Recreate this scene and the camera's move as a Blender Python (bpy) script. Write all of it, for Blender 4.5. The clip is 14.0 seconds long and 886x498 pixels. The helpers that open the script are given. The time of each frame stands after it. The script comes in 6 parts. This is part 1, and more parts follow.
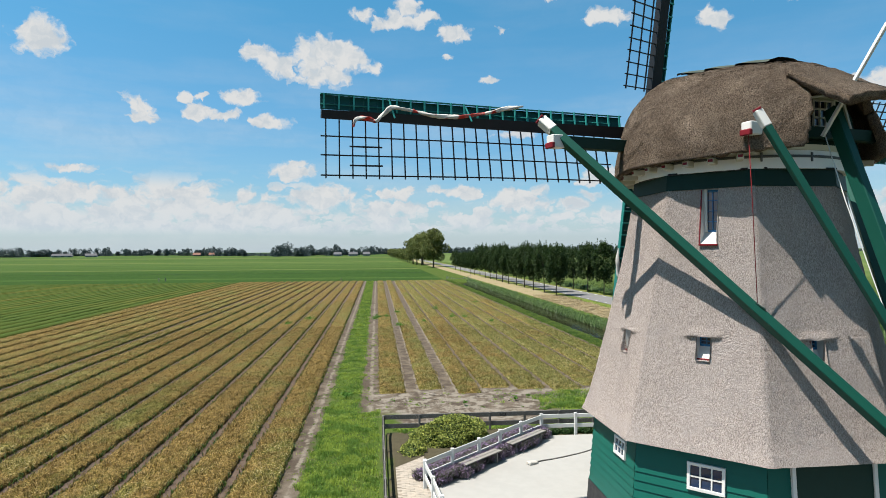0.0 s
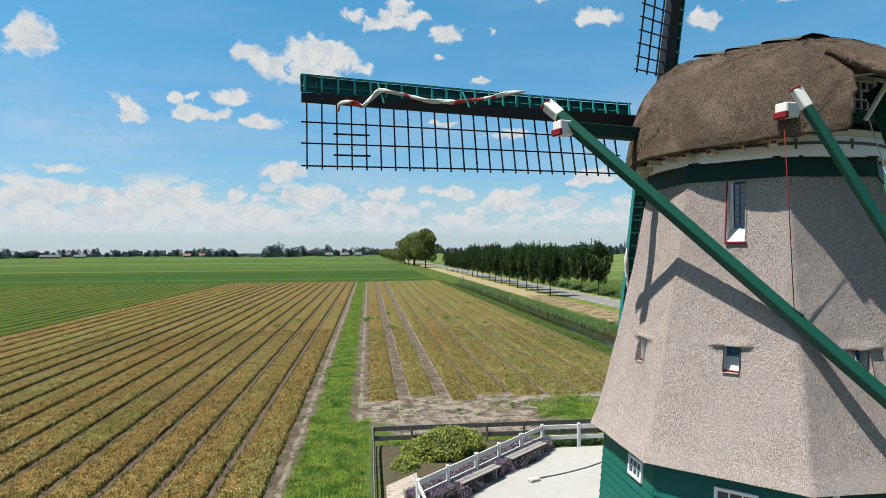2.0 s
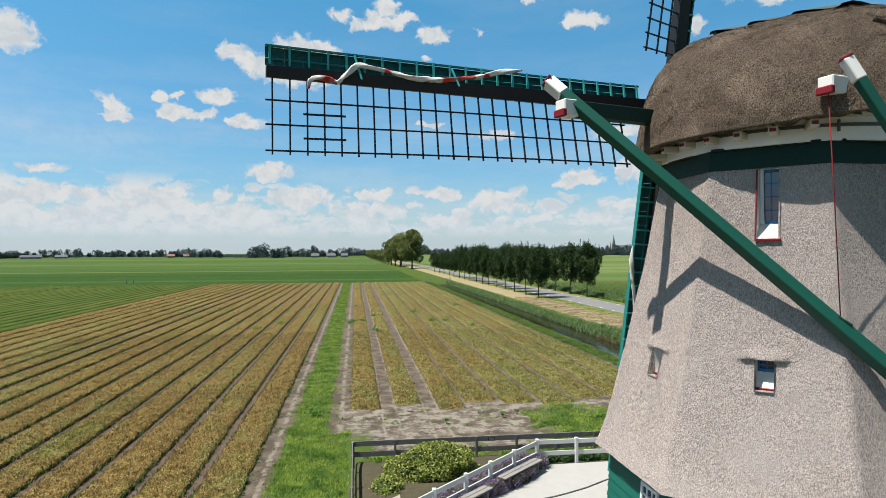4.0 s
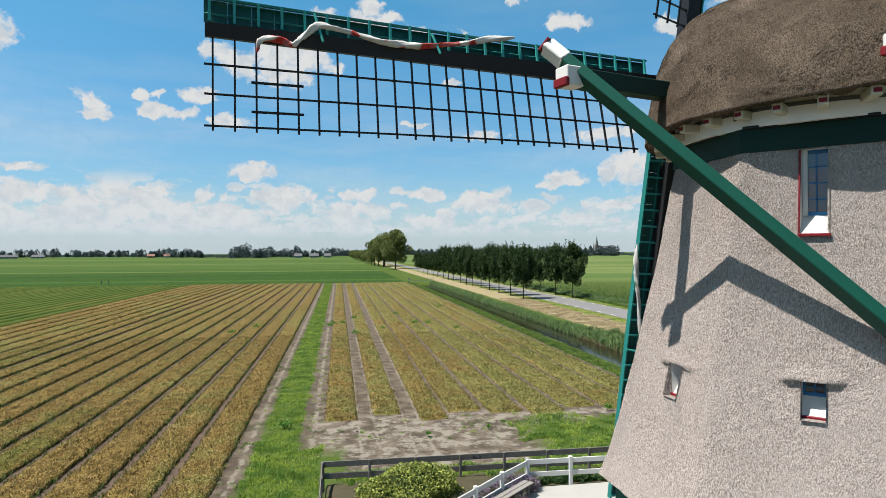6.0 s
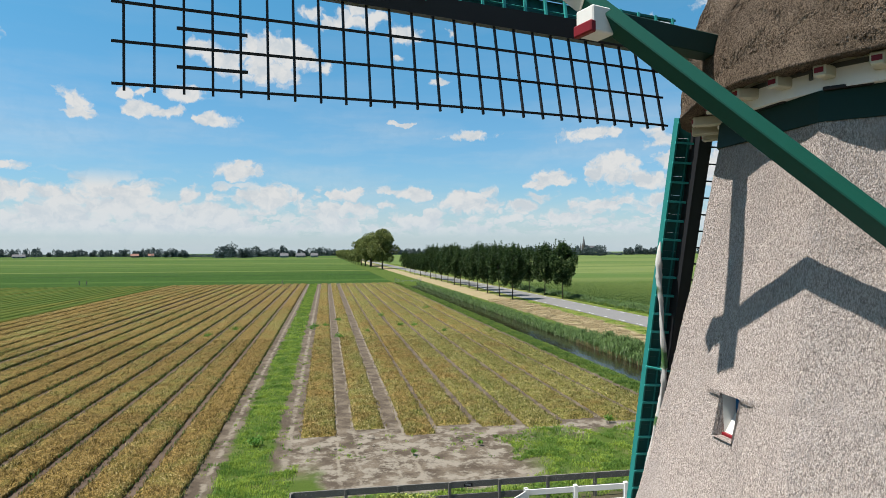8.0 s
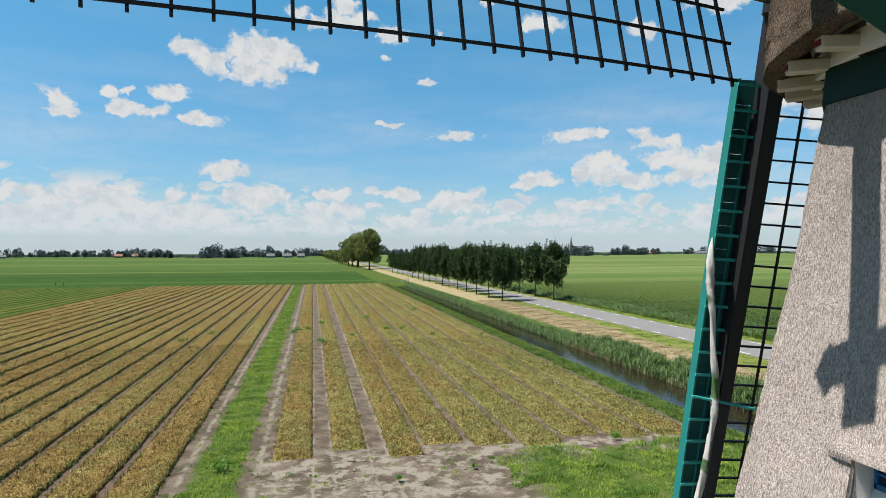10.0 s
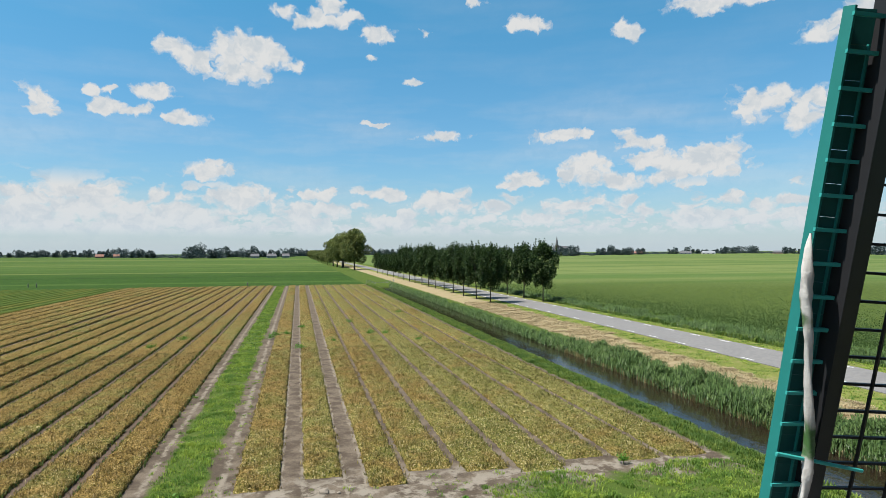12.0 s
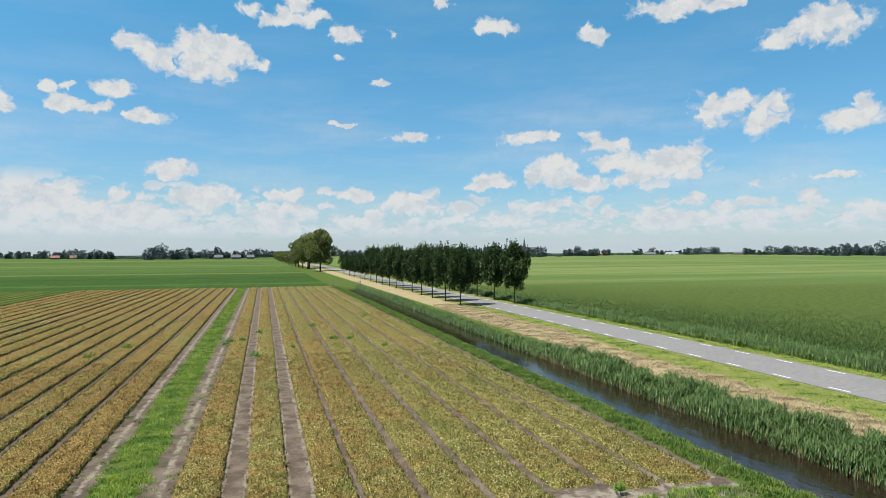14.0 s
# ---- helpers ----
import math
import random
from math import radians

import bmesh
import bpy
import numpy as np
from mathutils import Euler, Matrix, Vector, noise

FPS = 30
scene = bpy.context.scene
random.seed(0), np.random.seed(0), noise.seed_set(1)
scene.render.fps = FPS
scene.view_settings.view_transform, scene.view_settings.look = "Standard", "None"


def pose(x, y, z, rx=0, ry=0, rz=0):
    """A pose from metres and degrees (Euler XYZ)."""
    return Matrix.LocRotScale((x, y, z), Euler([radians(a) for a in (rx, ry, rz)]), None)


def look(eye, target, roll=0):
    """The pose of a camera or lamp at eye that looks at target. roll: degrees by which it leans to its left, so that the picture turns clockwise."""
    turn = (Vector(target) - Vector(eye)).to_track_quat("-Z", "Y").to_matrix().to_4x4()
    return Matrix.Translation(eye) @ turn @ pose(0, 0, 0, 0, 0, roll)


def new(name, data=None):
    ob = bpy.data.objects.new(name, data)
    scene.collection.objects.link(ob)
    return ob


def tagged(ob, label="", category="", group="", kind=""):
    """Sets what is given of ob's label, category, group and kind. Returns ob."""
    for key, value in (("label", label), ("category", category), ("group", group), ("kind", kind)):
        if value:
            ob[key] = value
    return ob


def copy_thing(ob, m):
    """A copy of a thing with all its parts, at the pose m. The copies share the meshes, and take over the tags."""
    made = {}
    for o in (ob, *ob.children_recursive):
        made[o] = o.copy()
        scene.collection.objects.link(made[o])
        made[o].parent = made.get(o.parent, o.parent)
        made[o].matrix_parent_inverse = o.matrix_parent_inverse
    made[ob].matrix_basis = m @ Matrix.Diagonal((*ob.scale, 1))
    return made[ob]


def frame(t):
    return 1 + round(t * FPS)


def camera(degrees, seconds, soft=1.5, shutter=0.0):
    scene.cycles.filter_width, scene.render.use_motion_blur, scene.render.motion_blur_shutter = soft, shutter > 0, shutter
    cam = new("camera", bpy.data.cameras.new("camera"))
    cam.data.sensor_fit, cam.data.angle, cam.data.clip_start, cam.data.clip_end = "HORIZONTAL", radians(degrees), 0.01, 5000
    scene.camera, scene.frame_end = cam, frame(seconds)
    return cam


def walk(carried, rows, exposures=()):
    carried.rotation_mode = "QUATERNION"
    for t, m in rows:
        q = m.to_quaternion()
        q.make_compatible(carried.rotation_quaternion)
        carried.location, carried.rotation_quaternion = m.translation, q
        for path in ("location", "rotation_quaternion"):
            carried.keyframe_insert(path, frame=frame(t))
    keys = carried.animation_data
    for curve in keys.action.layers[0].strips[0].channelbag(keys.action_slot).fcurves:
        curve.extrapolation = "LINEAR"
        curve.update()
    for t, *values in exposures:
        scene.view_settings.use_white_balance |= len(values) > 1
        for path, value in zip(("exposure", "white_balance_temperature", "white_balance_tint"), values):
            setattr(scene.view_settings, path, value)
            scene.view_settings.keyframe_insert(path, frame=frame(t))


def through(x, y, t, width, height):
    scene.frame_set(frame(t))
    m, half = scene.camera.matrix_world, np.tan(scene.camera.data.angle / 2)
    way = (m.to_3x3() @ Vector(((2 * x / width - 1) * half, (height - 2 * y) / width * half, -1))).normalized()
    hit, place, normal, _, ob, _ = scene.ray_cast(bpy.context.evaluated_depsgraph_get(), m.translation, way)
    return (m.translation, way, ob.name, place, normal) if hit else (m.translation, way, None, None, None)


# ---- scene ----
cam = camera(71.0, 14.0, 0.42)
PATH = [
    (0, (-1.019, -1.013, 9.419), (-0.807, 0.976, 9.422), -0.4),
    (0.5, (-1.021, -0.621, 9.425), (-0.802, 1.367, 9.429), -0.5),
    (1, (-0.991, -0.126, 9.404), (-0.767, 1.862, 9.408), -0.5),
    (1.5, (-0.95, 0.358, 9.399), (-0.72, 2.345, 9.402), -0.5),
    (2, (-0.897, 0.888, 9.385), (-0.659, 2.874, 9.389), -0.5),
    (2.5, (-0.824, 1.375, 9.358), (-0.578, 3.359, 9.364), -0.4),
    (3, (-0.775, 1.914, 9.356), (-0.518, 3.897, 9.362), -0.4),
    (5.5, (-0.278, 4.85, 9.254), (0.04, 6.825, 9.263), -0.3),
    (6, (-0.146, 5.479, 9.257), (0.185, 7.451, 9.265), -0.3),
    (6.5, (0.004, 6.103, 9.253), (0.345, 8.074, 9.259), -0.3),
    (7, (0.149, 6.801, 9.255), (0.503, 8.769, 9.261), -0.4),
    (7.5, (0.255, 7.499, 9.258), (0.619, 9.465, 9.264), -0.4),
    (8, (0.344, 8.294, 9.249), (0.715, 10.259, 9.256), -0.3),
    (10.5, (1.043, 12.377, 9.215), (1.463, 14.332, 9.222), -0.3),
    (11, (1.208, 13.206, 9.224), (1.637, 15.159, 9.23), -0.3),
    (11.5, (1.384, 14.033, 9.233), (1.822, 15.985, 9.239), -0.3),
    (12, (1.569, 14.936, 9.233), (2.023, 16.884, 9.241), -0.3),
    (12.5, (1.787, 15.854, 9.215), (2.273, 17.794, 9.223), -0.4),
    (13, (1.991, 16.857, 9.203), (2.508, 18.79, 9.212), -0.3),
    (13.5, (2.192, 17.815, 9.17), (2.734, 19.741, 9.18), -0.3),
    (14, (2.427, 18.779, 9.131), (2.981, 20.701, 9.142), -0.3),
]
walk(cam, [(t, look(eye, aim, roll)) for t, eye, aim, roll in PATH], [(0, 1.0), (14, 1.0)])

# ---- light ----
SUN_FROM = Vector((-0.4449, -0.0625, 0.8934)).normalized()
sun_data = bpy.data.lights.new("sun", "SUN")
sun_data.energy, sun_data.angle, sun_data.color = 5.0, radians(0.55), (1.0, 0.955, 0.88)
sun = new("sun", sun_data)
sun.matrix_world = look(SUN_FROM * 50, (0, 0, 0))


def clouds_west():
    """Heaps of the fair-weather clouds: azimuth, elevation and half sizes in degrees."""
    return [(-9.1, 16.3, 1.9, 1.2), (-10.3, 16.7, 1, 0.9), (-6, 17, 1.6, 1.7), (-4.6, 17.6, 1.7, 1.2), (-2.8, 16.9, 1.7, 1.3),
            (-4.8, 15.4, 2.1, 1), (-0.3, 16, 1, 0.6), (-1, 20.8, 1.1, 0.6), (3, 21.3, 0.8, 0.8), (2, 20, 2.7, 0.7), (4.8, 20.6, 1, 0.5),
            (7.1, 19.3, 1.4, 0.7), (-14.8, 12, 1.5, 0.7), (-13.4, 11.8, 1.2, 0.5), (-9.6, 11.2, 1.8, 0.5), (-7.4, 7.2, 1.9, 0.8),
            (-7, 7.7, 1, 0.5), (-19.8, 11.8, 1.1, 1), (-19.9, 11.1, 1.5, 0.4), (-26.8, 16.3, 1.6, 1.3), (-27.5, 16.9, 0.9, 0.9)]


def clouds_north():
    """The clouds over the field and the trees."""
    return [(21.1, 20, 1.7, 0.6), (19.8, 19.7, 0.7, 0.5), (30.1, 18.6, 1.2, 0.8), (29.6, 19.2, 0.8, 0.6), (16, 21.9, 0.9, 0.5),
            (36.9, 20.1, 3.4, 0.8), (40.3, 19.9, 2.7, 0.4), (23.2, 10.2, 2, 0.7), (26, 10.6, 0.8, 0.5), (30.6, 9.6, 1.8, 0.7),
            (29.7, 10.1, 0.9, 0.5), (13.1, 10.5, 2, 0.4), (6.9, 11.6, 1.1, 0.3), (8.1, 5.2, 1.5, 0.7), (20.8, 6.6, 1.8, 0.7),
            (19.4, 6.1, 1.1, 0.4), (11.8, 19.4, 0.5, 0.3), (10.6, 15.3, 0.7, 0.3), (6.6, 17.4, 0.5, 0.3)]


def clouds_east():
    """The clouds over the road."""
    return [(40.2, 11.9, 2.2, 1.2), (41.6, 12.8, 1.3, 0.6), (43.5, 10.7, 1.4, 1.4), (44.6, 11.7, 0.9, 0.9), (49.4, 10, 1.9, 0.8),
            (50.4, 11, 0.7, 0.8), (25.8, 7, 2.1, 1.3), (26.4, 7.9, 1.1, 0.8), (29.4, 6.2, 2.4, 0.8), (31.9, 7.7, 1.9, 1.2), (33.8, 7, 3.1, 1.2),
            (36.8, 7.8, 2.7, 1.5), (37.9, 8.3, 1.4, 1), (46, 17.2, 2.5, 0.7), (48.4, 17.4, 2.1, 1.7), (44.6, 16.6, 1.4, 0.5),
            (48.7, 5.7, 1.4, 0.3), (46.9, 4.3, 1, 0.6)]


def clouds_skyline():
    """Towers rising from the banks near the skyline."""
    return [(13.1, 4.4, 2.4, 1.2), (13.9, 5.1, 1.3, 0.6), (38.2, 4.5, 1.2, 0.7), (40.4, 3.7, 1.1, 0.6), (36.5, 3.1, 1, 0.6),
            (31.1, 3.5, 0.7, 0.7), (18.1, 4.2, 2, 0.6), (24.8, 4.1, 1.8, 0.5), (42.7, 4.1, 1.8, 0.5), (1.2, 3.8, 3.3, 0.9), (1.7, 5.2, 1.3, 0.6),
            (-4.8, 4.9, 2.2, 1.1), (-24.8, 6.7, 1.2, 0.4), (-16.1, 4.8, 2, 1.2), (-20, 4.5, 2.5, 0.8), (-24.2, 4.6, 1.9, 0.8),
            (-27.6, 4.2, 2.3, 1), (-16.4, 13, 0.7, 0.4), (-15, 13.3, 0.6, 0.3), (-11.6, 13.4, 1.7, 0.6)]


def make_world():
    world = bpy.data.worlds.new("sky")
    world.use_nodes = True
    scene.world = world
    nt = world.node_tree
    nt.nodes.clear()

    def node(kind, **props):
        n = nt.nodes.new(kind)
        for k, v in props.items():
            n.inputs[k].default_value = v
        return n

    def math_node(op, a, b=None, c=None, clamp=False):
        n = nt.nodes.new("ShaderNodeMath")
        n.operation, n.use_clamp = op, clamp
        for i, v in enumerate((a, b, c)):
            if v is None:
                continue
            if isinstance(v, (int, float)):
                n.inputs[i].default_value = v
            else:
                nt.links.new(v, n.inputs[i])
        return n.outputs[0]

    def vec_node(op, a, b):
        n = nt.nodes.new("ShaderNodeVectorMath")
        n.operation = op
        for i, v in enumerate((a, b)):
            if isinstance(v, tuple):
                n.inputs[i].default_value = v
            else:
                nt.links.new(v, n.inputs[i])
        return n.outputs["Value"] if op == "LENGTH" else n.outputs[0]

    sky = nt.nodes.new("ShaderNodeTexSky")
    sky.sky_type, sky.sun_disc = "NISHITA", False
    sky.sun_elevation = math.asin(SUN_FROM.z)
    sky.sun_rotation = math.atan2(SUN_FROM.x, SUN_FROM.y)
    sky.air_density, sky.dust_density, sky.ozone_density = 1.0, 0.6, 1.6
    coord = nt.nodes.new("ShaderNodeTexCoord")
    split = nt.nodes.new("ShaderNodeSeparateXYZ")
    nt.links.new(coord.outputs["Generated"], split.inputs[0])
    az = math_node("MULTIPLY", math_node("ARCTAN2", split.outputs[0], split.outputs[1]), 180 / math.pi)
    el = math_node("MULTIPLY", math_node("ARCSINE", split.outputs[2]), 180 / math.pi)
    both = nt.nodes.new("ShaderNodeCombineXYZ")
    nt.links.new(az, both.inputs[0])
    nt.links.new(el, both.inputs[1])
    p = both.outputs[0]
    # the plane of angles is pushed about a little, so that no heap is round
    for scale, push in ((0.30, 1.1), (0.9, 0.75), (2.4, 0.25)):
        wob = node("ShaderNodeTexNoise", Scale=scale, Detail=3.0, Roughness=0.55)
        nt.links.new(both.outputs[0], wob.inputs["Vector"])
        off = vec_node("MULTIPLY", vec_node("SUBTRACT", wob.outputs["Color"], (0.5, 0.5, 0.5)), (push * 2, push * 1.2, 0))
        p = vec_node("ADD", p, off)
    away = None
    for a, e, ra, re in clouds_west() + clouds_north() + clouds_east() + clouds_skyline():
        far = vec_node("MULTIPLY", vec_node("SUBTRACT", p, (a, e, 0)), (1 / (ra * 1.3), 1 / (re * 1.2), 0))
        m = vec_node("LENGTH", far, (0, 0, 0))
        away = m if away is None else math_node("SMOOTH_MIN", away, m, 0.22)
    # billows of several sizes eat into the heaps and fray their rims
    fray = node("ShaderNodeTexNoise", Scale=0.55, Detail=7.0, Roughness=0.54)
    nt.links.new(p, fray.inputs["Vector"])
    curl = nt.nodes.new("ShaderNodeTexVoronoi")
    curl.feature = "SMOOTH_F1"
    curl.inputs["Smoothness"].default_value, curl.inputs["Scale"].default_value, curl.inputs["Detail"].default_value = 0.6, 1.5, 1.0
    nt.links.new(p, curl.inputs["Vector"])
    heap = math_node("SUBTRACT", 1.0, away)
    heap = math_node("ADD", heap, math_node("MULTIPLY", math_node("SUBTRACT", fray.outputs["Fac"], 0.52), 2.3))
    heap = math_node("ADD", heap, math_node("MULTIPLY", math_node("SUBTRACT", 0.92, curl.outputs["Distance"]), 0.26))
    body = nt.nodes.new("ShaderNodeMapRange")
    body.interpolation_type = "SMOOTHSTEP"
    body.inputs["From Min"].default_value, body.inputs["From Max"].default_value = -0.02, 0.50
    nt.links.new(heap, body.inputs["Value"])
    single = body.outputs[0]
    # banks of small cumulus along the skyline, smaller and closer the lower they stand
    left = nt.nodes.new("ShaderNodeMapRange")
    left.inputs["From Min"].default_value, left.inputs["From Max"].default_value = 14.0, -14.0
    left.inputs["To Min"].default_value, left.inputs["To Max"].default_value = 0.0, 0.13
    nt.links.new(az, left.inputs["Value"])
    banks = []
    for sx, sy, lo, hi, top_el in ((0.24, 0.55, 0.50, 0.34, 6.4), (0.52, 1.25, 0.43, 0.33, 3.6)):
        flat = vec_node("MULTIPLY", p, (sx, sy, 0))
        big = node("ShaderNodeTexNoise", Scale=1.0, Detail=6.0, Roughness=0.52)
        nt.links.new(flat, big.inputs["Vector"])
        ball = nt.nodes.new("ShaderNodeTexVoronoi")
        ball.feature = "SMOOTH_F1"
        ball.inputs["Smoothness"].default_value, ball.inputs["Scale"].default_value, ball.inputs["Detail"].default_value = 0.5, 2.0, 1.0
        nt.links.new(flat, ball.inputs["Vector"])
        need = nt.nodes.new("ShaderNodeMapRange")
        need.inputs["From Min"].default_value, need.inputs["From Max"].default_value = top_el, top_el * 0.45
        need.inputs["To Min"].default_value, need.inputs["To Max"].default_value = lo, hi
        nt.links.new(el, need.inputs["Value"])
        mass = math_node("ADD", big.outputs["Fac"], math_node("MULTIPLY", math_node("SUBTRACT", 0.34, ball.outputs["Distance"]), 0.30))
        mass = math_node("ADD", math_node("SUBTRACT", mass, need.outputs[0]), left.outputs[0])
        cut = nt.nodes.new("ShaderNodeMapRange")
        cut.interpolation_type = "SMOOTHSTEP"
        cut.inputs["From Min"].default_value, cut.inputs["From Max"].default_value = -0.03, 0.12
        nt.links.new(mass, cut.inputs["Value"])
        fade = nt.nodes.new("ShaderNodeMapRange")
        fade.interpolation_type = "SMOOTHSTEP"
        fade.inputs["From Min"].default_value, fade.inputs["From Max"].default_value = top_el * 1.15, top_el * 0.8
        nt.links.new(el, fade.inputs["Value"])
        banks.append(math_node("MULTIPLY", cut.outputs[0], fade.outputs[0]))
    bank_m = math_node("MAXIMUM", banks[0], math_node("MULTIPLY", banks[1], 0.85))
    foot = nt.nodes.new("ShaderNodeMapRange")
    foot.interpolation_type = "SMOOTHSTEP"
    foot.inputs["From Min"].default_value, foot.inputs["From Max"].default_value = 1.0, 2.2
    nt.links.new(el, foot.inputs["Value"])
    bank_m = math_node("MULTIPLY", bank_m, foot.outputs[0])
    haze = nt.nodes.new("ShaderNodeMapRange")
    haze.inputs["From Min"].default_value, haze.inputs["From Max"].default_value = 5.5, 0.0
    haze.inputs["To Min"].default_value, haze.inputs["To Max"].default_value = 0.0, 0.62
    nt.links.new(el, haze.inputs["Value"])
    # thin veil
    veil_n = node("ShaderNodeTexNoise", Scale=1.0, Detail=5.0, Roughness=0.55)
    nt.links.new(vec_node("MULTIPLY", both.outputs[0], (0.05, 0.26, 0)), veil_n.inputs["Vector"])
    belt = nt.nodes.new("ShaderNodeMapRange")
    belt.interpolation_type = "SMOOTHSTEP"
    belt.inputs["From Min"].default_value, belt.inputs["From Max"].default_value = 17.0, 9.0
    belt.inputs["To Min"].default_value, belt.inputs["To Max"].default_value = 0.25, 1.0
    nt.links.new(el, belt.inputs["Value"])
    veil = math_node("MULTIPLY", math_node("MULTIPLY", math_node("SUBTRACT", veil_n.outputs["Fac"], 0.44), 1.3, clamp=True), belt.outputs[0])
    # fair-weather cumulus added overhead, out of view, to whiten and lift the sky's light
    lofty = node("ShaderNodeTexNoise", Scale=3.2, Detail=5.0, Roughness=0.55)
    nt.links.new(coord.outputs["Generated"], lofty.inputs["Vector"])
    upward = nt.nodes.new("ShaderNodeMapRange")
    upward.inputs["From Min"].default_value, upward.inputs["From Max"].default_value = 27.0, 36.0
    nt.links.new(el, upward.inputs["Value"])
    overhead = math_node("MULTIPLY", math_node("MULTIPLY", math_node("SUBTRACT", lofty.outputs["Fac"], 0.47), 8.0, clamp=True), upward.outputs[0])
    mask = math_node("MAXIMUM", math_node("MAXIMUM", math_node("MAXIMUM", single, bank_m), veil), overhead)
    # soft grey undersides
    relief = []
    for shift in ((0, 0, 0), (-0.35, 0.75, 0)):
        n = node("ShaderNodeTexNoise", Scale=0.6, Detail=5.0, Roughness=0.6)
        nt.links.new(vec_node("ADD", p, shift), n.inputs["Vector"])
        relief.append(n.outputs["Fac"])
    lit = math_node("ADD", math_node("MULTIPLY", math_node("SUBTRACT", relief[0], relief[1]), 2.0), math_node("SUBTRACT", 0.72, math_node("MULTIPLY", curl.outputs["Distance"], 0.35)), clamp=True)
    ramp = nt.nodes.new("ShaderNodeValToRGB")
    ramp.color_ramp.elements[0].position, ramp.color_ramp.elements[0].color = 0.12, (5.7, 6.2, 6.6, 1)
    ramp.color_ramp.elements[1].position, ramp.color_ramp.elements[1].color = 0.62, (7.15, 7.25, 7.25, 1)
    nt.links.new(lit, ramp.inputs[0])
    mix = nt.nodes.new("ShaderNodeMix")
    mix.data_type = "RGBA"
    nt.links.new(mask, mix.inputs["Factor"])
    # clear polar air: deeper blue overhead, pale at the skyline
    clear = nt.nodes.new("ShaderNodeValToRGB")
    clear.color_ramp.elements[0].position, clear.color_ramp.elements[0].color = 0.0, (0.84, 1.0, 1.20, 1)
    clear.color_ramp.elements[1].position, clear.color_ramp.elements[1].color = 1.0, (0.55, 1.44, 1.55, 1)
    nt.links.new(math_node("DIVIDE", el, 24.0, clamp=True), clear.inputs[0])
    nt.links.new(vec_node("MULTIPLY", sky.outputs[0], clear.outputs[0]), mix.inputs["A"])
    nt.links.new(ramp.outputs[0], mix.inputs["B"])
    # milky air close to the skyline
    milky = nt.nodes.new("ShaderNodeMix")
    milky.data_type = "RGBA"
    milky.inputs["B"].default_value = (5.65, 6.75, 7.65, 1)
    nt.links.new(haze.outputs[0], milky.inputs["Factor"])
    nt.links.new(mix.outputs["Result"], milky.inputs["A"])
    back = nt.nodes.new("ShaderNodeBackground")
    back.inputs["Strength"].default_value = 0.051
    nt.links.new(milky.outputs["Result"], back.inputs["Color"])
    out = nt.nodes.new("ShaderNodeOutputWorld")
    nt.links.new(back.outputs[0], out.inputs[0])


make_world()

# ---- materials ----


